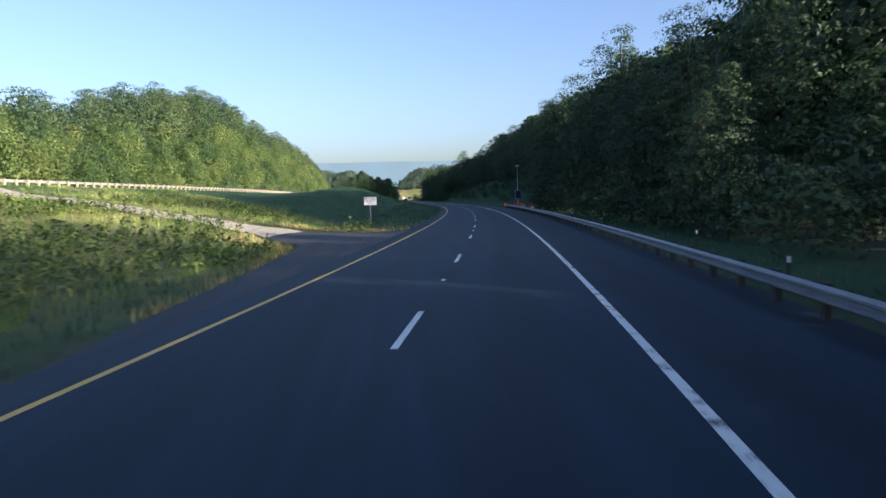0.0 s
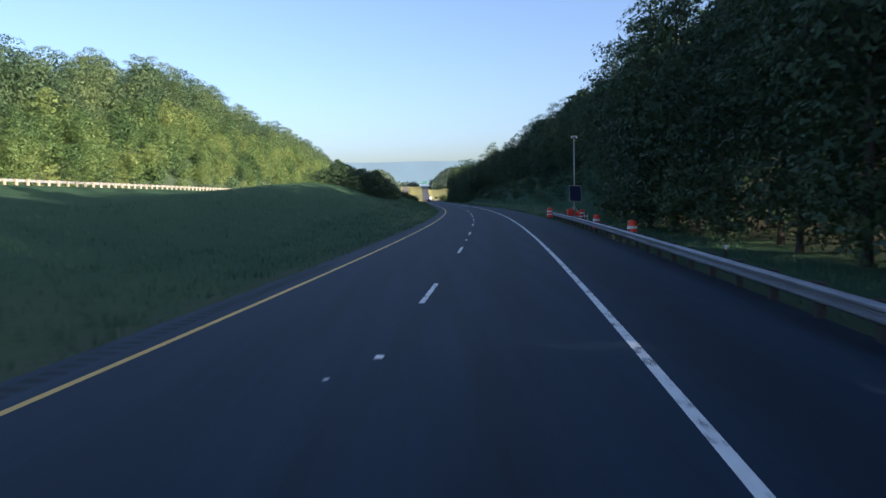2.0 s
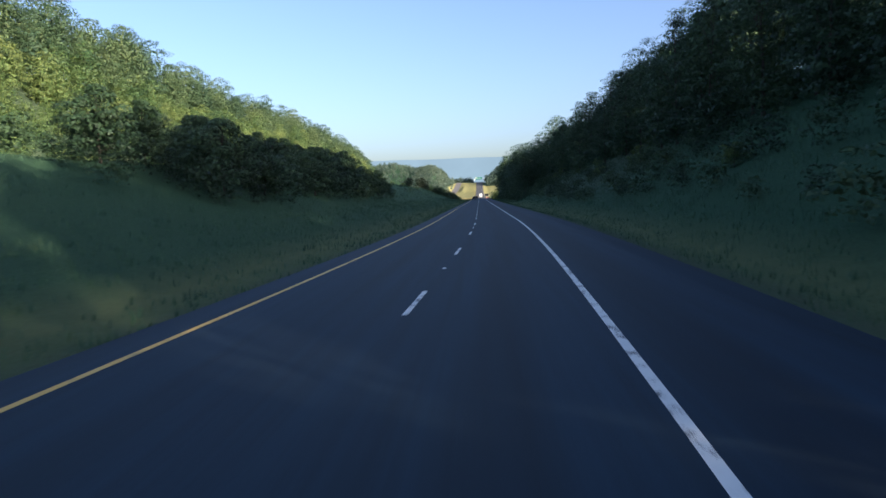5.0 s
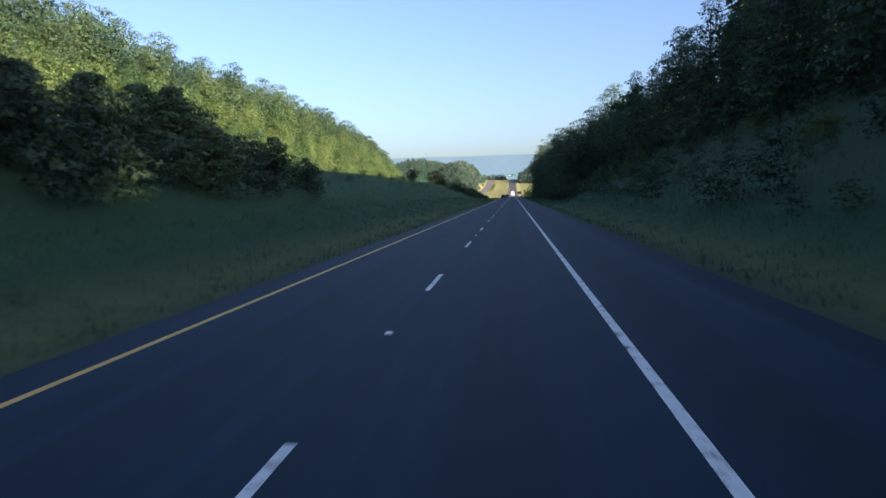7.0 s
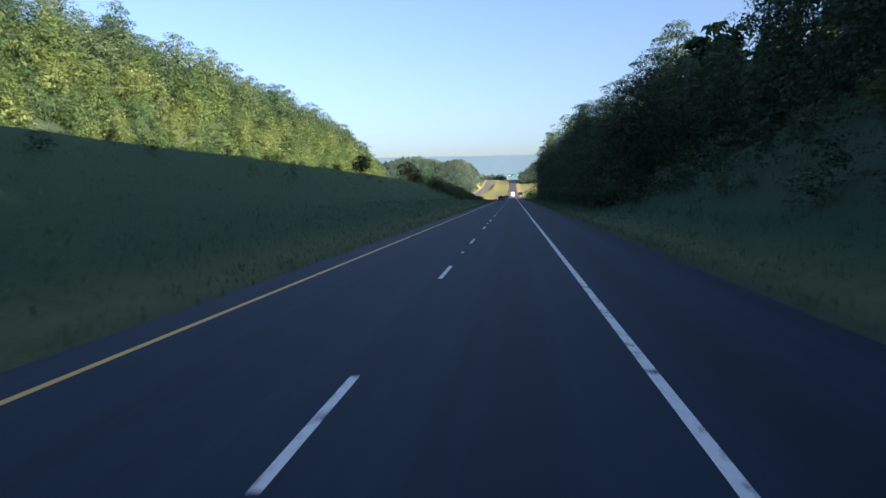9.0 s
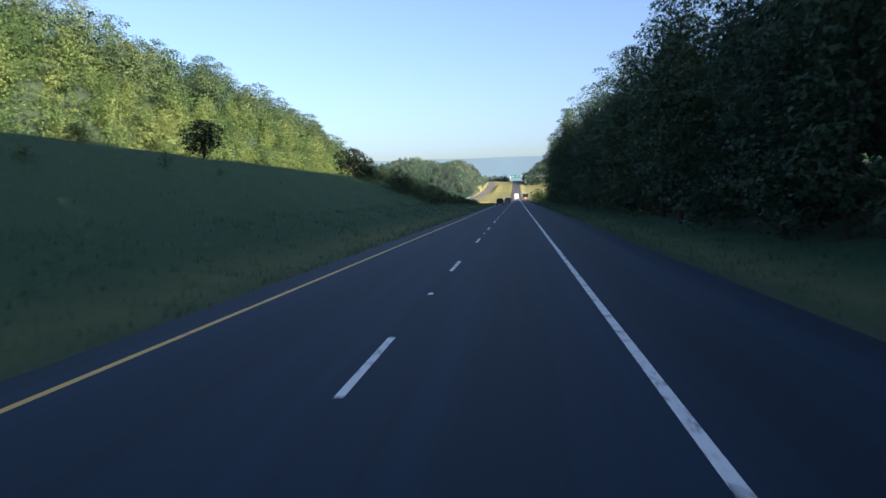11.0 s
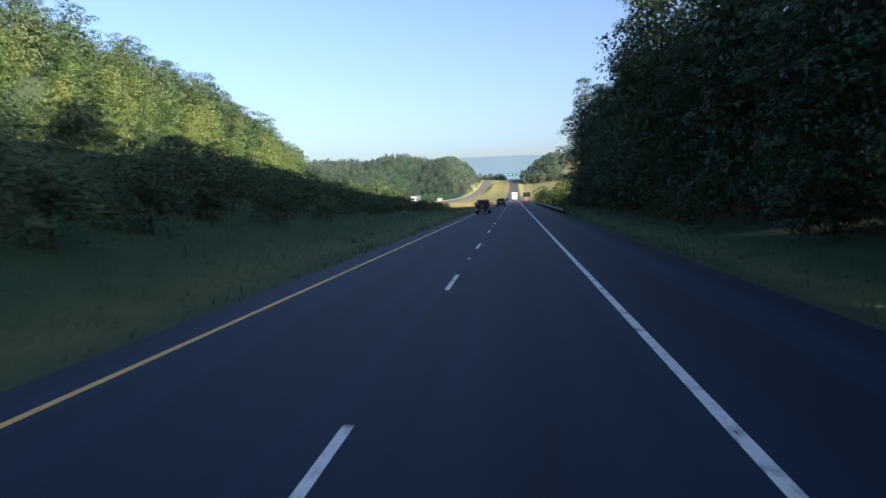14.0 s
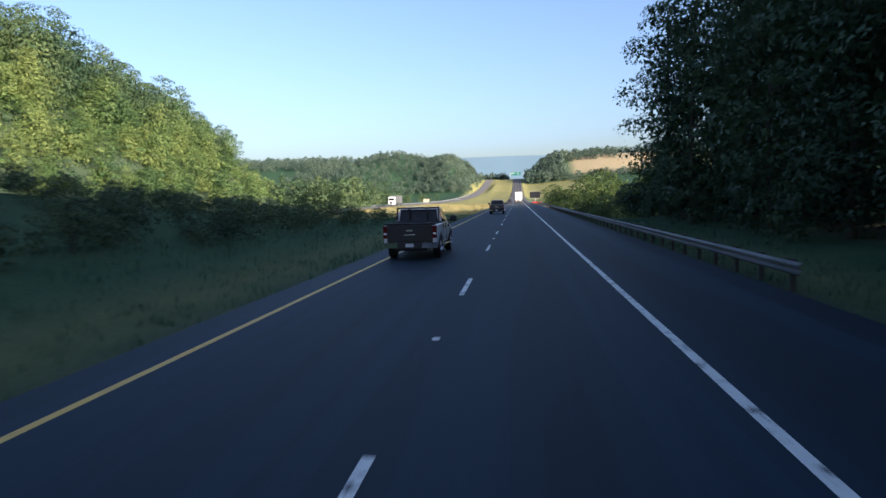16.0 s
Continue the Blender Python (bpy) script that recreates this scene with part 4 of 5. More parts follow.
# ---------------------------------------------------------------- far ridge
def ridge(name, label, y, z0, amp, seed, x0, x1, mat, hump):
    xs = np.linspace(x0, x1, 140)
    r = np.random.default_rng(seed)
    ph = r.uniform(0, 6, 6)
    top = z0 + sum(amp / (i + 1) * np.sin(xs / (1500 / (i + 1) ** 1.6) + ph[i]) for i in range(6)) + hump(xs)
    verts = [(float(x), y, -60.0) for x in xs] + [(float(x), y + 60, float(z)) for x, z in zip(xs, top)]
    k = len(xs)
    ob = mesh_object(name, verts, [(i, i + 1, k + i + 1, k + i) for i in range(k - 1)], mat)
    return tagged(ob, label, "hills", kind="structure")


# distance haze painted as a pale blue glow over the whole ridge
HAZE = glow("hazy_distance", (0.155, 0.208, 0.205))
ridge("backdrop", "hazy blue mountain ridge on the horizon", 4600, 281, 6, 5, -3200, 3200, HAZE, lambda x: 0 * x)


# ---------------------------------------------------------------- roadside things
def text_mesh(name, words, size, mat, parent, m):
    cu = bpy.data.curves.new(name, "FONT")
    cu.body, cu.size, cu.align_x, cu.align_y, cu.extrude = words, size, "CENTER", "CENTER", 0.002
    tmp = bpy.data.objects.new(name, cu)
    scene.collection.objects.link(tmp)
    me = bpy.data.meshes.new_from_object(tmp.evaluated_get(bpy.context.evaluated_depsgraph_get()))
    bpy.data.objects.remove(tmp)
    me.materials.clear()
    me.materials.append(mat)
    ob = new(name, me)
    ob.parent, ob.matrix_basis = parent, m
    return ob


def authorised_sign():
    g = root("road_sign", place(48.3, -8.7), "white rectangular sign reading authorized vehicles only on a steel post", "road sign")
    post = B()
    add_box(post, -0.035, 0.035, -0.012, 0.012, -0.4, 2.55)
    add_box(post, -0.012, 0.012, 0.012, 0.035, -0.4, 2.55)
    part("post", post, GALV_DULL, g, "thin galvanised sign post")
    panel = part("panel", add_box(B(), -0.53, 0.53, -0.022, -0.014, 1.88, 2.56, 0.003), SIGN_WHITE, g, "white sheeting panel")
    for word, z in (("AUTHORIZED", 2.41), ("VEHICLES", 2.22), ("ONLY", 2.03)):
        text_mesh("lettering", word, 0.17, SIGN_BLACK, panel, Matrix.Translation((0, -0.0245, z)) @ pose(0, 0, 0, 90))
    border = B()
    for x0, x1, z0, z1 in ((-.51, .51, 2.535, 2.545), (-.51, .51, 1.895, 1.905), (-.51, -.50, 1.905, 2.535), (.50, .51, 1.905, 2.535)):
        add_box(border, x0, x1, -0.0255, -0.0225, z0, z1)
    part("border", border, SIGN_BLACK, panel)


authorised_sign()


def traffic_drum(m):
    g = root("traffic_drum", m, "orange plastic traffic drum with white reflective bands", "traffic drum", "work-zone drums")
    part("base", add_rod(B(), (0, 0, 0), (0, 0, 0.07), 0.36, 0.33, 16), RUBBER, g, "black rubber base ring")
    body = B()
    rings = []
    for z, r in ((0.07, 0.29), (0.28, 0.285), (0.3, 0.27), (0.52, 0.265), (0.54, 0.25), (0.76, 0.245), (0.78, 0.23), (0.98, 0.22), (1.0, 0.19)):
        rings.append([(r * math.cos(a), r * math.sin(a), z) for a in np.linspace(0, 2 * math.pi, 18, endpoint=False)])
    add_loft(body, rings)
    body = part("body", body, ORANGE, g, shade=True)
    for z, r in ((0.33, 0.273), (0.60, 0.256)):
        band = B()
        add_loft(band, [[(q * math.cos(a), q * math.sin(a), h) for a in np.linspace(0, 2 * math.pi, 18, endpoint=False)] for h, q in ((z, r), (z + 0.14, r - 0.008))], caps=False)
        part("reflective_band", band, REFLECT, body, "white reflective band")
    part("handle", add_box(B(), -0.1, 0.1, -0.02, 0.02, 1.0, 1.05, 0.01), ORANGE, body)
    return g


drum = traffic_drum(place(117.4, 7.75, 0.0))
for s, lat in ((96.9, 8.6), (86.3, 8.6), (115.6, 10.7), (652, 8.2), (660, 8.3)):
    copy_thing(drum, place(s, lat))


def camera_tower(m):
    g = root("trailer_tower", m, "portable mast trailer with a tilted solar panel behind the guard rail", "trailer tower")
    ch = B()
    for x in (-0.55, 0.55):
        add_box(ch, x - 0.05, x + 0.05, -1.1, 1.1, 0.48, 0.58)
    for y in (-1.1, 0, 1.1):
        add_box(ch, -0.6, 0.6, y - 0.05, y + 0.05, 0.48, 0.58)
    add_box(ch, -0.05, 0.05, -2.2, -1.1, 0.48, 0.56)
    part("chassis", ch, ORANGE, g, "orange painted trailer chassis")
    part("equipment_box", add_box(B(), -0.62, -0.1, -0.4, 0.7, 0.58, 1.12, 0.03), ORANGE, g, "orange equipment cabinet")
    part("battery_box", add_box(B(), 0.14, 0.5, -0.3, 0.5, 0.58, 0.92, 0.03), ORANGE, g, "small orange battery box")
    part("tongue_rail", add_box(B(), -0.55, 1.15, -1.22, -1.14, 0.42, 0.5, 0.01), STEEL_WHITE, g, "white cross rail at the tongue")
    for x, y in ((-1.1, -1.0), (1.1, -1.0), (-1.1, 1.0), (1.1, 1.0)):
        o = B()
        add_box(o, min(x, 0.5 * x), max(x, 0.5 * x), y - 0.04, y + 0.04, 0.42, 0.5)
        add_rod(o, (x, y, 0.0), (x, y, 0.75), 0.03)
        add_box(o, x - 0.1, x + 0.1, y - 0.1, y + 0.1, -0.02, 0.02)
        part("outrigger", o, STEEL_WHITE, g, "white steel outrigger with screw jack")
    for x in (-0.78, 0.78):
        w = part("wheel", add_rod(B(), (x - 0.1, 0, 0.33), (x + 0.1, 0, 0.33), 0.33, None, 18), RUBBER, g)
        part("rim", add_rod(B(), (x - 0.11, 0, 0.33), (x + 0.11, 0, 0.33), 0.19, None, 14), STEEL_WHITE, w, "white wheel rim")
    mast = B()
    add_rod(mast, (0, -0.2, 0.55), (0, -0.2, 3.4), 0.075, None, 10)
    add_rod(mast, (0, -0.2, 3.4), (0, -0.2, 5.8), 0.055, None, 10)
    add_rod(mast, (0, -0.2, 5.8), (0, -0.2, 8.0), 0.038, None, 10)
    mast = part("mast", mast, GALV, g, "telescoping galvanised mast")
    for x in (-0.45, 0.45):
        part("brace", add_rod(B(), (x, -0.2, 0.6), (0, -0.2, 1.5), 0.02, None, 6), STEEL_WHITE, mast)
    head = B()
    add_box(head, -0.28, 0.28, -0.24, -0.16, 7.95, 8.02)
    for x in (-0.25, 0.2):
        add_rod(head, (x, -0.2, 7.92), (x, -0.45, 7.86), 0.07, 0.09, 10)
    part("camera_head", head, STEEL_WHITE, mast, "pair of small cameras on the mast top")
    pan = add_box(B(), -0.56, 0.56, -0.02, 0.02, -0.75, 0.75, 0.006)
    panel = part("solar_panel", pan, PV, g, "dark blue solar panel in an aluminium frame")
    panel.matrix_basis = pose(0.05, -0.42, 2.6, -14, 3, 12)
    fr = B()
    for x0, x1, z0, z1 in ((-.6, .6, .73, .78), (-.6, .6, -.78, -.73), (-.6, -.55, -.73, .73), (.55, .6, -.73, .73)):
        add_box(fr, x0, x1, -0.032, 0.03, z0, z1)
    part("frame", fr, GALV, panel)
    grid = B()
    for x in (-.28, 0, .28):
        add_box(grid, x - .004, x + .004, -.0235, -.0205, -.72, .72)
    for z in (-.5, -.25, 0, .25, .5):
        add_box(grid, -.54, .54, -.0237, -.0207, z - .004, z + .004)
    part("cell_grid", grid, BLACK_TRIM, panel)


camera_tower(place(113.7, 9.6))


def delineator(s, lat):
    g = root("delineator", place(s, lat), "slim dark roadside delineator post with a white reflector", "delineator", "delineators")
    part("post", add_box(B(), -0.045, 0.045, -0.01, 0.01, -0.2, 0.86, 0.004), POST_DARK, g)
    part("reflector", add_box(B(), -0.04, 0.04, -0.016, -0.011, 0.68, 0.82), REFLECT, g, "silver reflector")
    return g


first_del = delineator(11.0, 8.0)
for s, lat in ((50, 8.2), (22.5, 9.5), (72, 8.2)):
    copy_thing(first_del, place(s, lat))


def gantry():
    s = 1392.0
    g = root("sign_gantry", place(s, 0.0, float(road_z(s))), "steel gantry carrying a green overhead sign", "sign gantry")
    for x in (-8.5, 10.5):
        part("column", add_rod(B(), (x, 0, -1), (x, 0, 9.5), 0.28, 0.22, 10), GALV, g)
    t = B()
    for z in (7.2, 8.8):
        for y in (-0.5, 0.5):
            add_rod(t, (-8.5, y, z), (10.5, y, z), 0.09, None, 6)
    for i in range(12):
        x = -8.5 + i * 19 / 11
        add_rod(t, (x, -0.5, 7.2), (min(x + 1.7, 10.5), -0.5, 8.8), 0.05, None, 5)
    part("truss", t, GALV, g, "lattice truss of galvanised tubes")
    p = part("sign_panel", add_box(B(), -7.5, 6.5, -0.75, -0.65, 6.0, 10.6, 0.03), SIGN_GREEN, g, "green overhead direction panel")
    bars = B()
    for x0, x1, z in ((-6.5, -2.5, 9.2), (-6.5, -1.5, 8.2), (1.2, 4.6, 9.0), (1.2, 3.6, 7.6)):
        add_box(bars, x0, x1, -0.79, -0.76, z - 0.18, z + 0.18)
    part("legend_bars", bars, SIGN_WHITE, p, "white lines of lettering")


gantry()


def message_board(m):
    g = root("message_board", m, "trailer-mounted dark message board at the roadside", "message board")
    part("trailer", add_box(B(), -1.0, 1.0, -0.6, 0.6, 0.5, 0.8, 0.03), ORANGE, g, "orange trailer bed")
    part("mast", add_rod(B(), (0, 0, 0.7), (0, 0, 2.2), 0.09, None, 8), GALV, g)
    b = part("board", add_box(B(), -1.45, 1.45, -0.12, 0.12, 1.9, 3.7, 0.03), BLACK_TRIM, g, "black switched-off display board")
    fr = B()
    for x0, x1, z0, z1 in ((-1.5, 1.5, 3.7, 3.76), (-1.5, 1.5, 1.84, 1.9), (-1.5, -1.45, 1.9, 3.7), (1.45, 1.5, 1.9, 3.7)):
        add_box(fr, x0, x1, -0.14, 0.14, z0, z1)
    part("frame", fr, GALV_DULL, b)
    for x in (-1.05, 1.05):
        part("wheel", add_rod(B(), (x - 0.1, 0, 0.33), (x + 0.1, 0, 0.33), 0.33, None, 14), RUBBER, g)


message_board(place(650, 6.4, 0.0))


def small_sign(m):
    g = root("road_sign", m, "pale rectangular sign on two posts beside the opposite lanes", "road sign")
    for x in (-0.8, 0.8):
        part("post", add_box(B(), x - 0.05, x + 0.05, -0.05, 0.05, -0.3, 2.9), POST_WOOD, g)
    part("panel", add_box(B(), -1.3, 1.3, -0.09, -0.05, 1.4, 2.7, 0.01), POST_WOOD, g, "pale sign panel")


small_sign(place(728, -36.5))


# ---------------------------------------------------------------- vehicles
def wheel(parent, x, y, r, w, rim_mat):
    side = 1 if x > 0 else -1
    t = B()
    rings = []
    for dx, rr in ((-w / 2, r * 0.62), (-w / 2, r * 0.93), (-w * 0.36, r), (w * 0.36, r), (w / 2, r * 0.93), (w / 2, r * 0.62)):
        rings.append([(x + dx, y + rr * math.cos(a), r + rr * math.sin(a)) for a in np.linspace(0, 2 * math.pi, 24, endpoint=False)])
    add_loft(t, rings)
    wh = part("wheel", t, RUBBER, parent, "black tyre on a metal wheel", shade=True)
    rim = B()
    add_rod(rim, (x + side * w * 0.3, y, r), (x + side * (w / 2 + 0.01), y, r), r * 0.6, r * 0.56, 20)
    for k in range(5):
        a = k * 1.2566
        add_rod(rim, (x + side * (w / 2 + 0.015), y, r), (x + side * (w / 2 + 0.015), y + r * .52 * math.cos(a), r + r * .52 * math.sin(a)), 0.045, 0.03, 6)
    part("rim", rim, rim_mat, wh, "bright alloy rim")


def ring(y, w, z0, z1, crown=0.0, tuck=0.06):
    """A cross-section of bodywork: sides lean in at the top and tuck under at the sill."""
    return [(-w + tuck, y, z0), (-w, y, z0 + (z1 - z0) * 0.35), (-w + 0.01, y, z0 + (z1 - z0) * 0.72), (-w + 0.07, y, z1 - 0.02), (-w * 0.5, y, z1 + crown),
            (w * 0.5, y, z1 + crown), (w - 0.07, y, z1 - 0.02), (w - 0.01, y, z0 + (z1 - z0) * 0.72), (w, y, z0 + (z1 - z0) * 0.35), (w - tuck, y, z0)]


def pickup(m, label, paint_mat, tailgate_mat, rack, cover):
    """A crew-cab pickup, heading along +y, its tail at y = -2.95."""
    g = root("pickup_truck", m, label, "pickup truck")
    W = 0.99
    body = B()
    # cab and bonnet as one skin
    add_loft(body, [ring(-0.75, W, 0.52, 1.28), ring(0.4, W, 0.5, 1.27), ring(1.35, W, 0.5, 1.25), ring(1.75, W - .01, 0.5, 1.22, 0.05), ring(2.5, W - .04, 0.52, 1.18, 0.05), ring(2.82, W - .12, 0.55, 1.08, 0.03), ring(2.9, W - .2, 0.62, 0.98)])
    body = part("body", body, paint_mat, g, shade=True)
    for x in (-W, W):
        s = 1 if x > 0 else -1
        b = B()
        rings_ = []
        for y, z0, z1, w in ((-2.9, .62, 1.27, .02), (-2.8, .58, 1.3, .0), (-2.45, .56, 1.3, .0), (-1.9, .95, 1.31, -.03), (-1.7, .98, 1.31, -.03), (-1.5, .95, 1.31, -.03), (-1.1, .56, 1.3, .0), (-0.77, .54, 1.29, .0)):
            o = x - s * w
            rings_.append([(o - s * .13, y, z0), (o - s * .02, y, z0), (o, y, (z0 + z1) / 2), (o - s * .02, y, z1 - .03), (o - s * .06, y, z1), (o - s * .13, y, z1)])
        add_loft(b, rings_)
        part("bed_side", b, paint_mat, g, shade=True)
        for yc in (-1.7, 1.85):
            arch = B()
            for k in range(10):
                a0, a1 = math.pi * k / 10, math.pi * (k + 1) / 10
                p = [(x + s * .012, yc + r * math.cos(a), .42 + r * math.sin(a)) for a, r in ((a0, .45), (a1, .45), (a1, .53), (a0, .53))]
                q = [(c[0] - s * .1, c[1], c[2]) for c in p]
                add_loft(arch, [p, q])
            part("wheel_arch", arch, BLACK_TRIM, g, "dark wheel-arch lining")
    part("bed_floor", add_box(B(), -W + .1, W - .1, -2.88, -.76, .62, .7), BLACK_TRIM, g)
    if cover:
        c = B()
        add_box(c, -W + .05, W - .05, -2.9, -.8, 1.3, 1.36, .015)
        for y in (-2.2, -1.5):
            add_box(c, -W + .06, W - .06, y - .02, y + .02, 1.36, 1.375)
        part("bed_cover", c, RUBBER, g, "dark folding bed cover")
    tg = part("tailgate", add_box(B(), -W + .15, W - .15, -2.97, -2.88, .68, 1.29, .02), tailgate_mat, g, "dark tailgate")
    part("tailgate_handle", add_box(B(), -.13, .13, -2.995, -2.972, 1.06, 1.13, .008), CHROME, tg)
    part("badge", add_box(B(), -.2, .2, -2.984, -2.972, .92, .97, .004), CHROME, tg, "plain bright badge bar")
    bp = B()
    add_loft(bp, [[(x, -3.02 + .12 * (abs(x) / W) ** 3 + dy, z) for dy, z in ((0, .46), (0, .66), (.16, .66), (.16, .46))] for x in np.linspace(-W, W, 9)])
    bumper = part("rear_bumper", bp, CHROME, g, "chrome rear step bumper")
    part("bumper_center", add_box(B(), -.45, .45, -3.034, -3.021, .45, .67, .004), BLACK_TRIM, bumper, "black bumper middle")
    part("step_pad", add_box(B(), -.6, .6, -3.0, -2.88, .662, .675), BLACK_TRIM, bumper)
    part("number_plate", add_box(B(), -.15, .15, -3.046, -3.035, .5, .63), BLANK_PLATE, bumper, "blank number plate")
    for x in (-W + .075, W - .075):
        lamp = part("tail_lamp", add_box(B(), x - .075, x + .075, -2.965, -2.8, .82, 1.27, .02), RED_LENS, g, "red tail lamp")
        part("reversing_lamp", add_box(B(), x - .05, x + .05, -2.972, -2.966, .96, 1.02), REFLECT, lamp)
    # greenhouse
    cab = B()
    add_loft(cab, [[(-.92, -.78, 1.26), (.92, -.78, 1.26), (.95, .35, 1.26), (.9, 1.5, 1.24), (-.9, 1.5, 1.24), (-.95, .35, 1.26)],
                   [(-.84, -.70, 1.62), (.84, -.70, 1.62), (.84, .2, 1.64), (.78, 1.02, 1.6), (-.78, 1.02, 1.6), (-.84, .2, 1.64)],
                   [(-.76, -.62, 1.86), (.76, -.62, 1.86), (.76, .2, 1.89), (.7, .58, 1.87), (-.7, .58, 1.87), (-.76, .2, 1.89)],
                   [(-.62, -.52, 1.9), (.62, -.52, 1.9), (.62, .2, 1.93), (.58, .48, 1.91), (-.58, .48, 1.91), (-.62, .2, 1.93)]])
    cab = part("cab", cab, paint_mat, g, "cab roof and pillars", shade=True)

    def pane(name, pts, out):
        b = B()
        o = Vector(out) * .012
        add_loft(b, [[Vector(p) + o for p in pts], [Vector(p) - o for p in pts]])
        part(name, b, GLASS, cab, "dark tinted glass")

    pane("rear_window", [(-.78, -.79, 1.34), (.78, -.79, 1.34), (.72, -.665, 1.82), (-.72, -.665, 1.82)], (0, -1, .2))
    pane("windscreen", [(-.8, 1.45, 1.32), (.8, 1.45, 1.32), (.66, .71, 1.85), (-.66, .71, 1.85)], (0, .6, .8))
    for s in (-1, 1):
        pane("rear_side_window", [(s * .925, -.55, 1.33), (s * .94, .12, 1.33), (s * .775, .12, 1.83), (s * .785, -.5, 1.8)], (s, 0, .2))
        pane("front_side_window", [(s * .94, .2, 1.33), (s * .9, 1.2, 1.32), (s * .765, .62, 1.78), (s * .775, .2, 1.83)], (s, 0, .2))
        for y in (-.3, .72):
            h = part("door_handle", add_box(B(), min(s * .985, s * 1.02), max(s * .985, s * 1.02), y - .1, y + .1, 1.08, 1.14, .01), BLACK_TRIM, body, "black door handle")
        for y in (-.72, .16, 1.25):
            part("door_seam", add_box(B(), min(s * .96, s * .993), max(s * .96, s * .993), y - .006, y + .006, .58, 1.24), BLACK_TRIM, body)
        mir = part("wing_mirror", add_box(B(), min(s * 1.05, s * 1.32), max(s * 1.05, s * 1.32), 1.12, 1.22, 1.27, 1.52, .03), BLACK_TRIM, g, "black towing mirror")
        part("mirror_arm", add_rod(B(), (s * .92, 1.2, 1.32), (s * 1.1, 1.18, 1.36), .03, None, 6), BLACK_TRIM, mir)
        part("sill_step", add_rod(B(), (s * .97, -.6, .42), (s * .97, 1.2, .42), .05, None, 8), CHROME, g, "tubular side step")
        wheel(g, s * .86, -1.7, .41, .27, CHROME)
        wheel(g, s * .86, 1.85, .41, .27, CHROME)
    if rack:
        r = B()
        for x in (-.82, -.35, .35, .82):
            add_box(r, x - .025, x + .025, -.9, -.85, 1.3, 1.9)
        add_box(r, -.85, .85, -.9, -.85, 1.86, 1.92)
        add_box(r, -.85, .85, -.9, -.85, 1.32, 1.38)
        part("headache_rack", r, BLACK_TRIM, g, "black steel rack behind the cab")
        gr = B()
        for x in (-.7, -.25, .25, .7):
            add_rod(gr, (x, 2.98, .5), (x, 2.98, 1.15), .035, None, 8)
        for z in (.6, .9, 1.15):
            add_rod(gr, (-.9, 2.98, z), (.9, 2.98, z), .035, None, 8)
        part("brush_guard", gr, BLACK_TRIM, g, "black tubular brush guard")
    part("underbody", add_box(B(), -.6, .6, -2.7, 2.6, .34, .56), BLACK_TRIM, g)
    return g


pickup(place(492.0, -2.6, 0.0), "white crew-cab pickup with dark tailgate and dark bed cover", CAR_WHITE, BLACK_TRIM, True, True)
pickup(place(554.0, -1.45, 0.0), "dark blue-grey pickup truck with a chrome rear bumper", CAR_DARK, CAR_DARK, False, False)


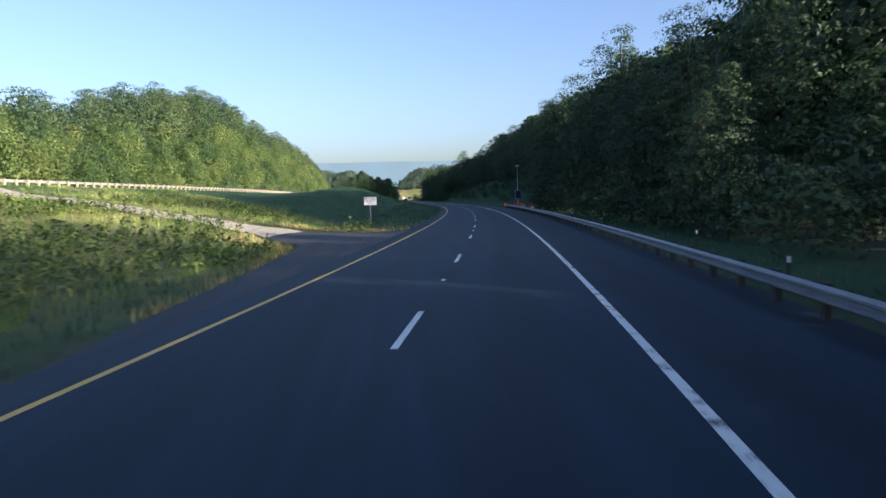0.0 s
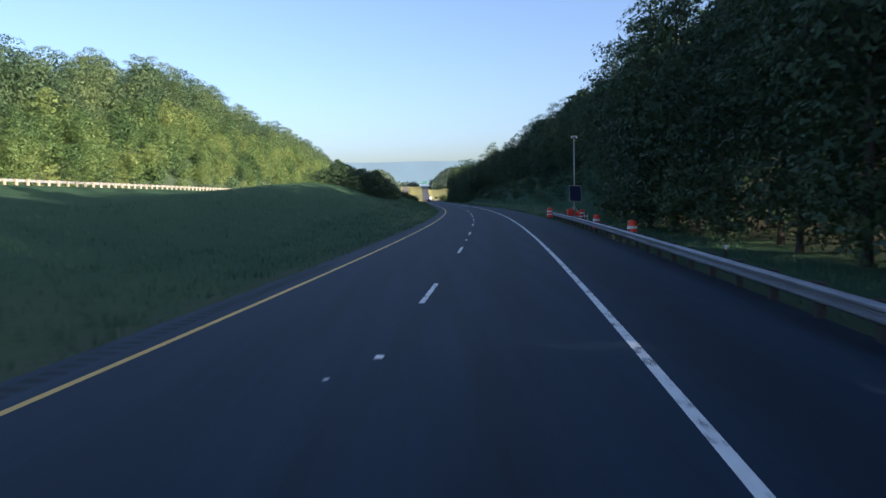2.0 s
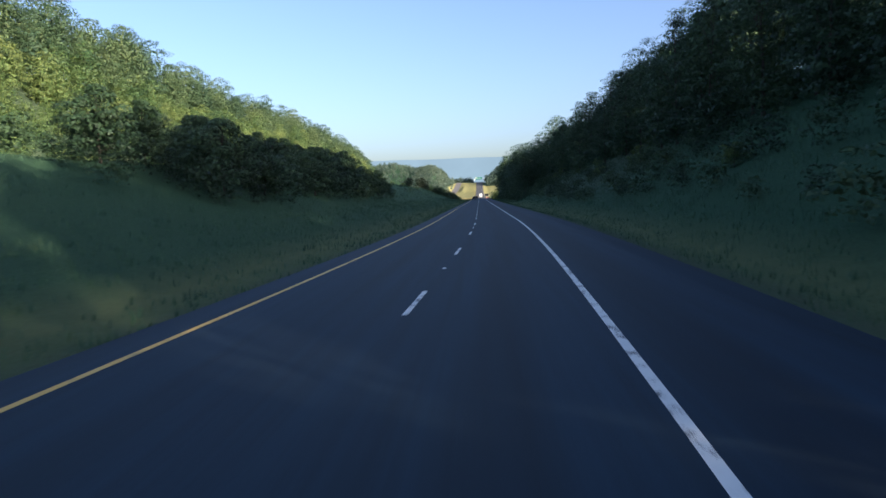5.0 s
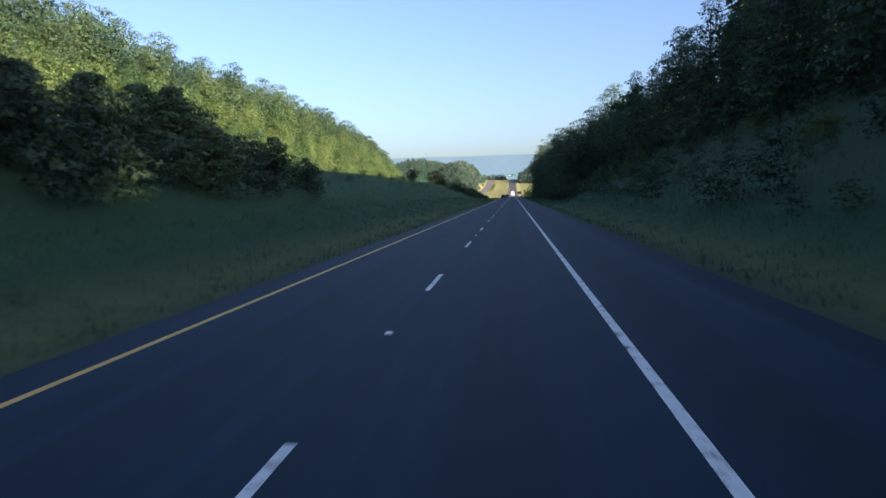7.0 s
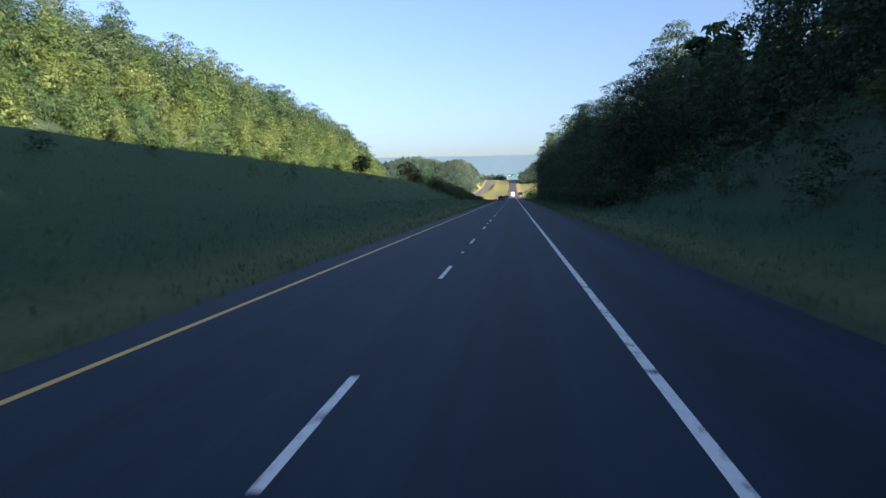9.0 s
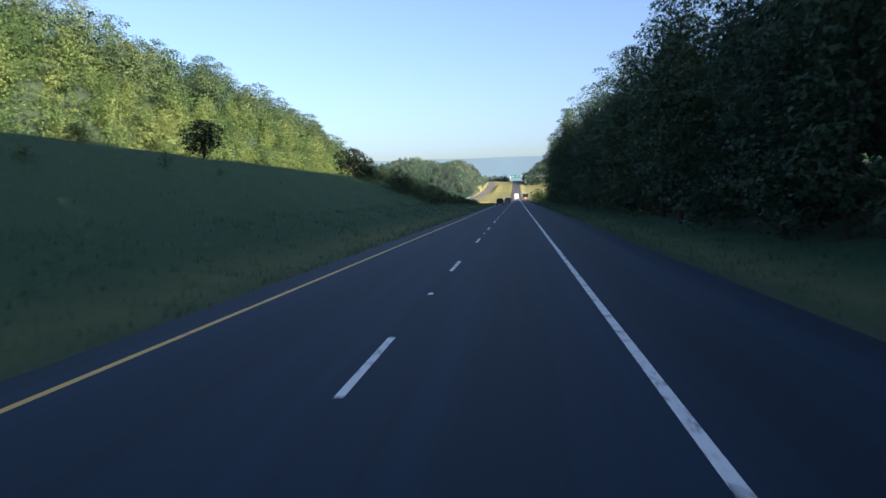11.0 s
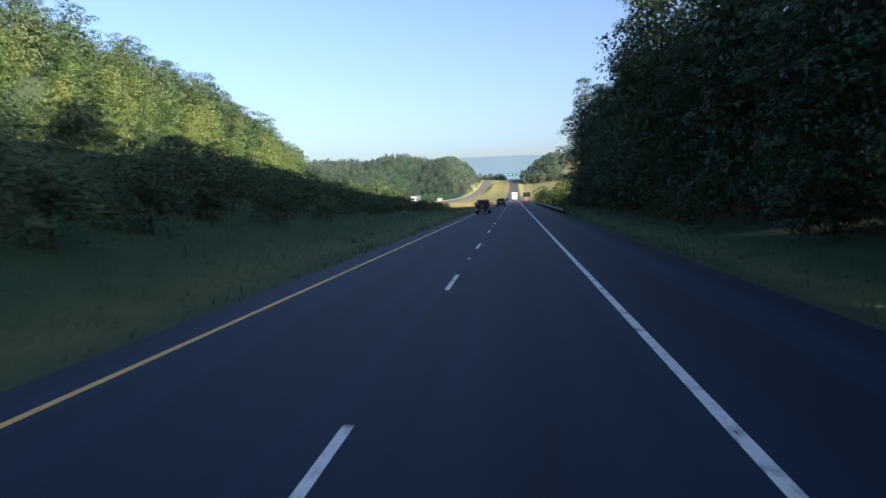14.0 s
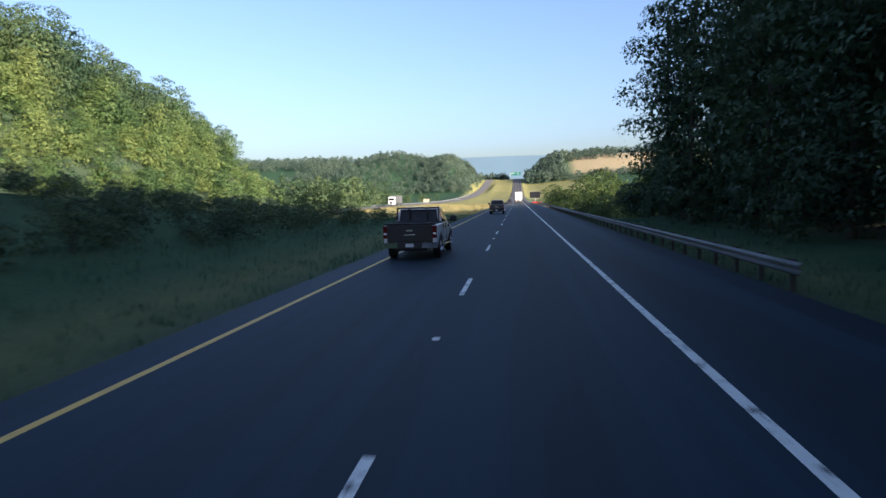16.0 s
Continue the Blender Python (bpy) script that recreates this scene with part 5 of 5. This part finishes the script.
def trailer_truck(m, label, box_mat):
    g = root("box_truck", m, label, "truck")
    part("box", add_box(B(), -1.28, 1.28, -7, 6, 1.15, 4.1, .04), box_mat, g, "trailer box")
    d = B()
    for x in (-.63, .63):
        add_box(d, x - .6, x + .6, -7.035, -7.002, 1.25, 4.0, .008)
    doors = part("rear_doors", d, TRAILER, g)
    part("door_bars", add_rod(add_rod(B(), (-.3, -7.06, 1.3), (-.3, -7.06, 3.95), .025, None, 6), (.3, -7.06, 1.3), (.3, -7.06, 3.95), .025, None, 6), GALV, doors)
    u = B()
    add_box(u, -1.1, 1.1, -6.95, -6.85, .5, .62)
    add_box(u, -.9, -.8, -6.95, -6.85, .6, 1.15)
    add_box(u, .8, .9, -6.95, -6.85, .6, 1.15)
    part("underride_bar", u, GALV_AGED, g, "grey steel underride bar")
    part("cab", add_box(B(), -1.2, 1.2, 6.6, 8.9, .6, 3.6, .2), CAR_WHITE, g, "tractor cab")
    nose = part("bonnet", add_box(B(), -1.0, 1.0, 8.88, 10.3, .62, 2.05, .18), CAR_WHITE, g, "tractor bonnet")
    part("windscreen", add_box(B(), -1.0, 1.0, 8.86, 8.93, 2.2, 3.05, .03), GLASS, g, "dark windscreen")
    part("grille", add_box(B(), -.5, .5, 10.28, 10.33, .95, 1.85, .02), CHROME, nose, "chrome radiator grille")
    part("bumper", add_box(B(), -1.2, 1.2, 10.2, 10.45, .4, .75, .05), CHROME, g, "chrome front bumper")
    for s in (-1, 1):
        part("headlamp", add_box(B(), s * .8 - .13, s * .8 + .13, 10.27, 10.32, .95, 1.2, .02), REFLECT, nose, "clear headlamp")
        part("side_mirror", add_box(B(), s * 1.45 - .1, s * 1.45 + .1, 8.7, 8.8, 2.1, 2.9, .02), BLACK_TRIM, g, "tall black mirror")
    part("frame", add_box(B(), -.5, .5, -6.5, 8.5, .8, 1.12), BLACK_TRIM, g)
    for s in (-1, 1):
        for y in (-5.6, -4.4, 6.0, 7.8):
            wheel(g, s * 1.05, y, .5, .3, GALV)
        part("tail_lamp", add_box(B(), s * 1.0 - .1, s * 1.0 + .1, -7.05, -7.0, 1.0, 1.12), RED_LENS, g)
    return g


trailer_truck(place(697, 1.75, 0.0), "white box trailer truck far down the road", TRAILER)
trailer_truck(place(712, -46.4, float(opp_top(712, 0)), rot=180), "truck with a white tractor and grey box on the opposite carriageway", GALV_AGED)


def sedan(m, label, mat):
    g = root("car", m, label, "car")
    b = B()
    add_loft(b, [ring(-2.2, .78, .4, .85), ring(-1.9, .88, .32, .95), ring(0, .9, .28, .95), ring(1.4, .88, .3, .88), ring(2.2, .76, .38, .68)])
    part("body", b, mat, g, shade=True)
    c = B()
    add_loft(c, [[(-.8, -1.7, .92), (.8, -1.7, .92), (.8, 1.1, .9), (-.8, 1.1, .9)], [(-.6, -.95, 1.42), (.6, -.95, 1.42), (.6, .25, 1.44), (-.6, .25, 1.44)]])
    part("cabin", c, GLASS, g, "dark glass cabin", shade=False)
    for s in (-1, 1):
        for y in (-1.35, 1.35):
            wheel(g, s * .78, y, .32, .2, GALV)
        part("tail_lamp", add_box(B(), s * .62 - .14, s * .62 + .14, -2.22, -2.1, .68, .82, .01), RED_LENS, g)
    return g


sedan(place(720, -1.8, 0.02), "dark car far ahead in the passing lane", CAR_DARK)
sedan(place(930, -41.5, float(opp_top(930, 0)), rot=180), "silver car on the opposite carriageway", CAR_TAN)
sedan(place(1140, -39.5, float(opp_top(1140, 0)), rot=180), "white car on the opposite carriageway", CAR_WHITE)
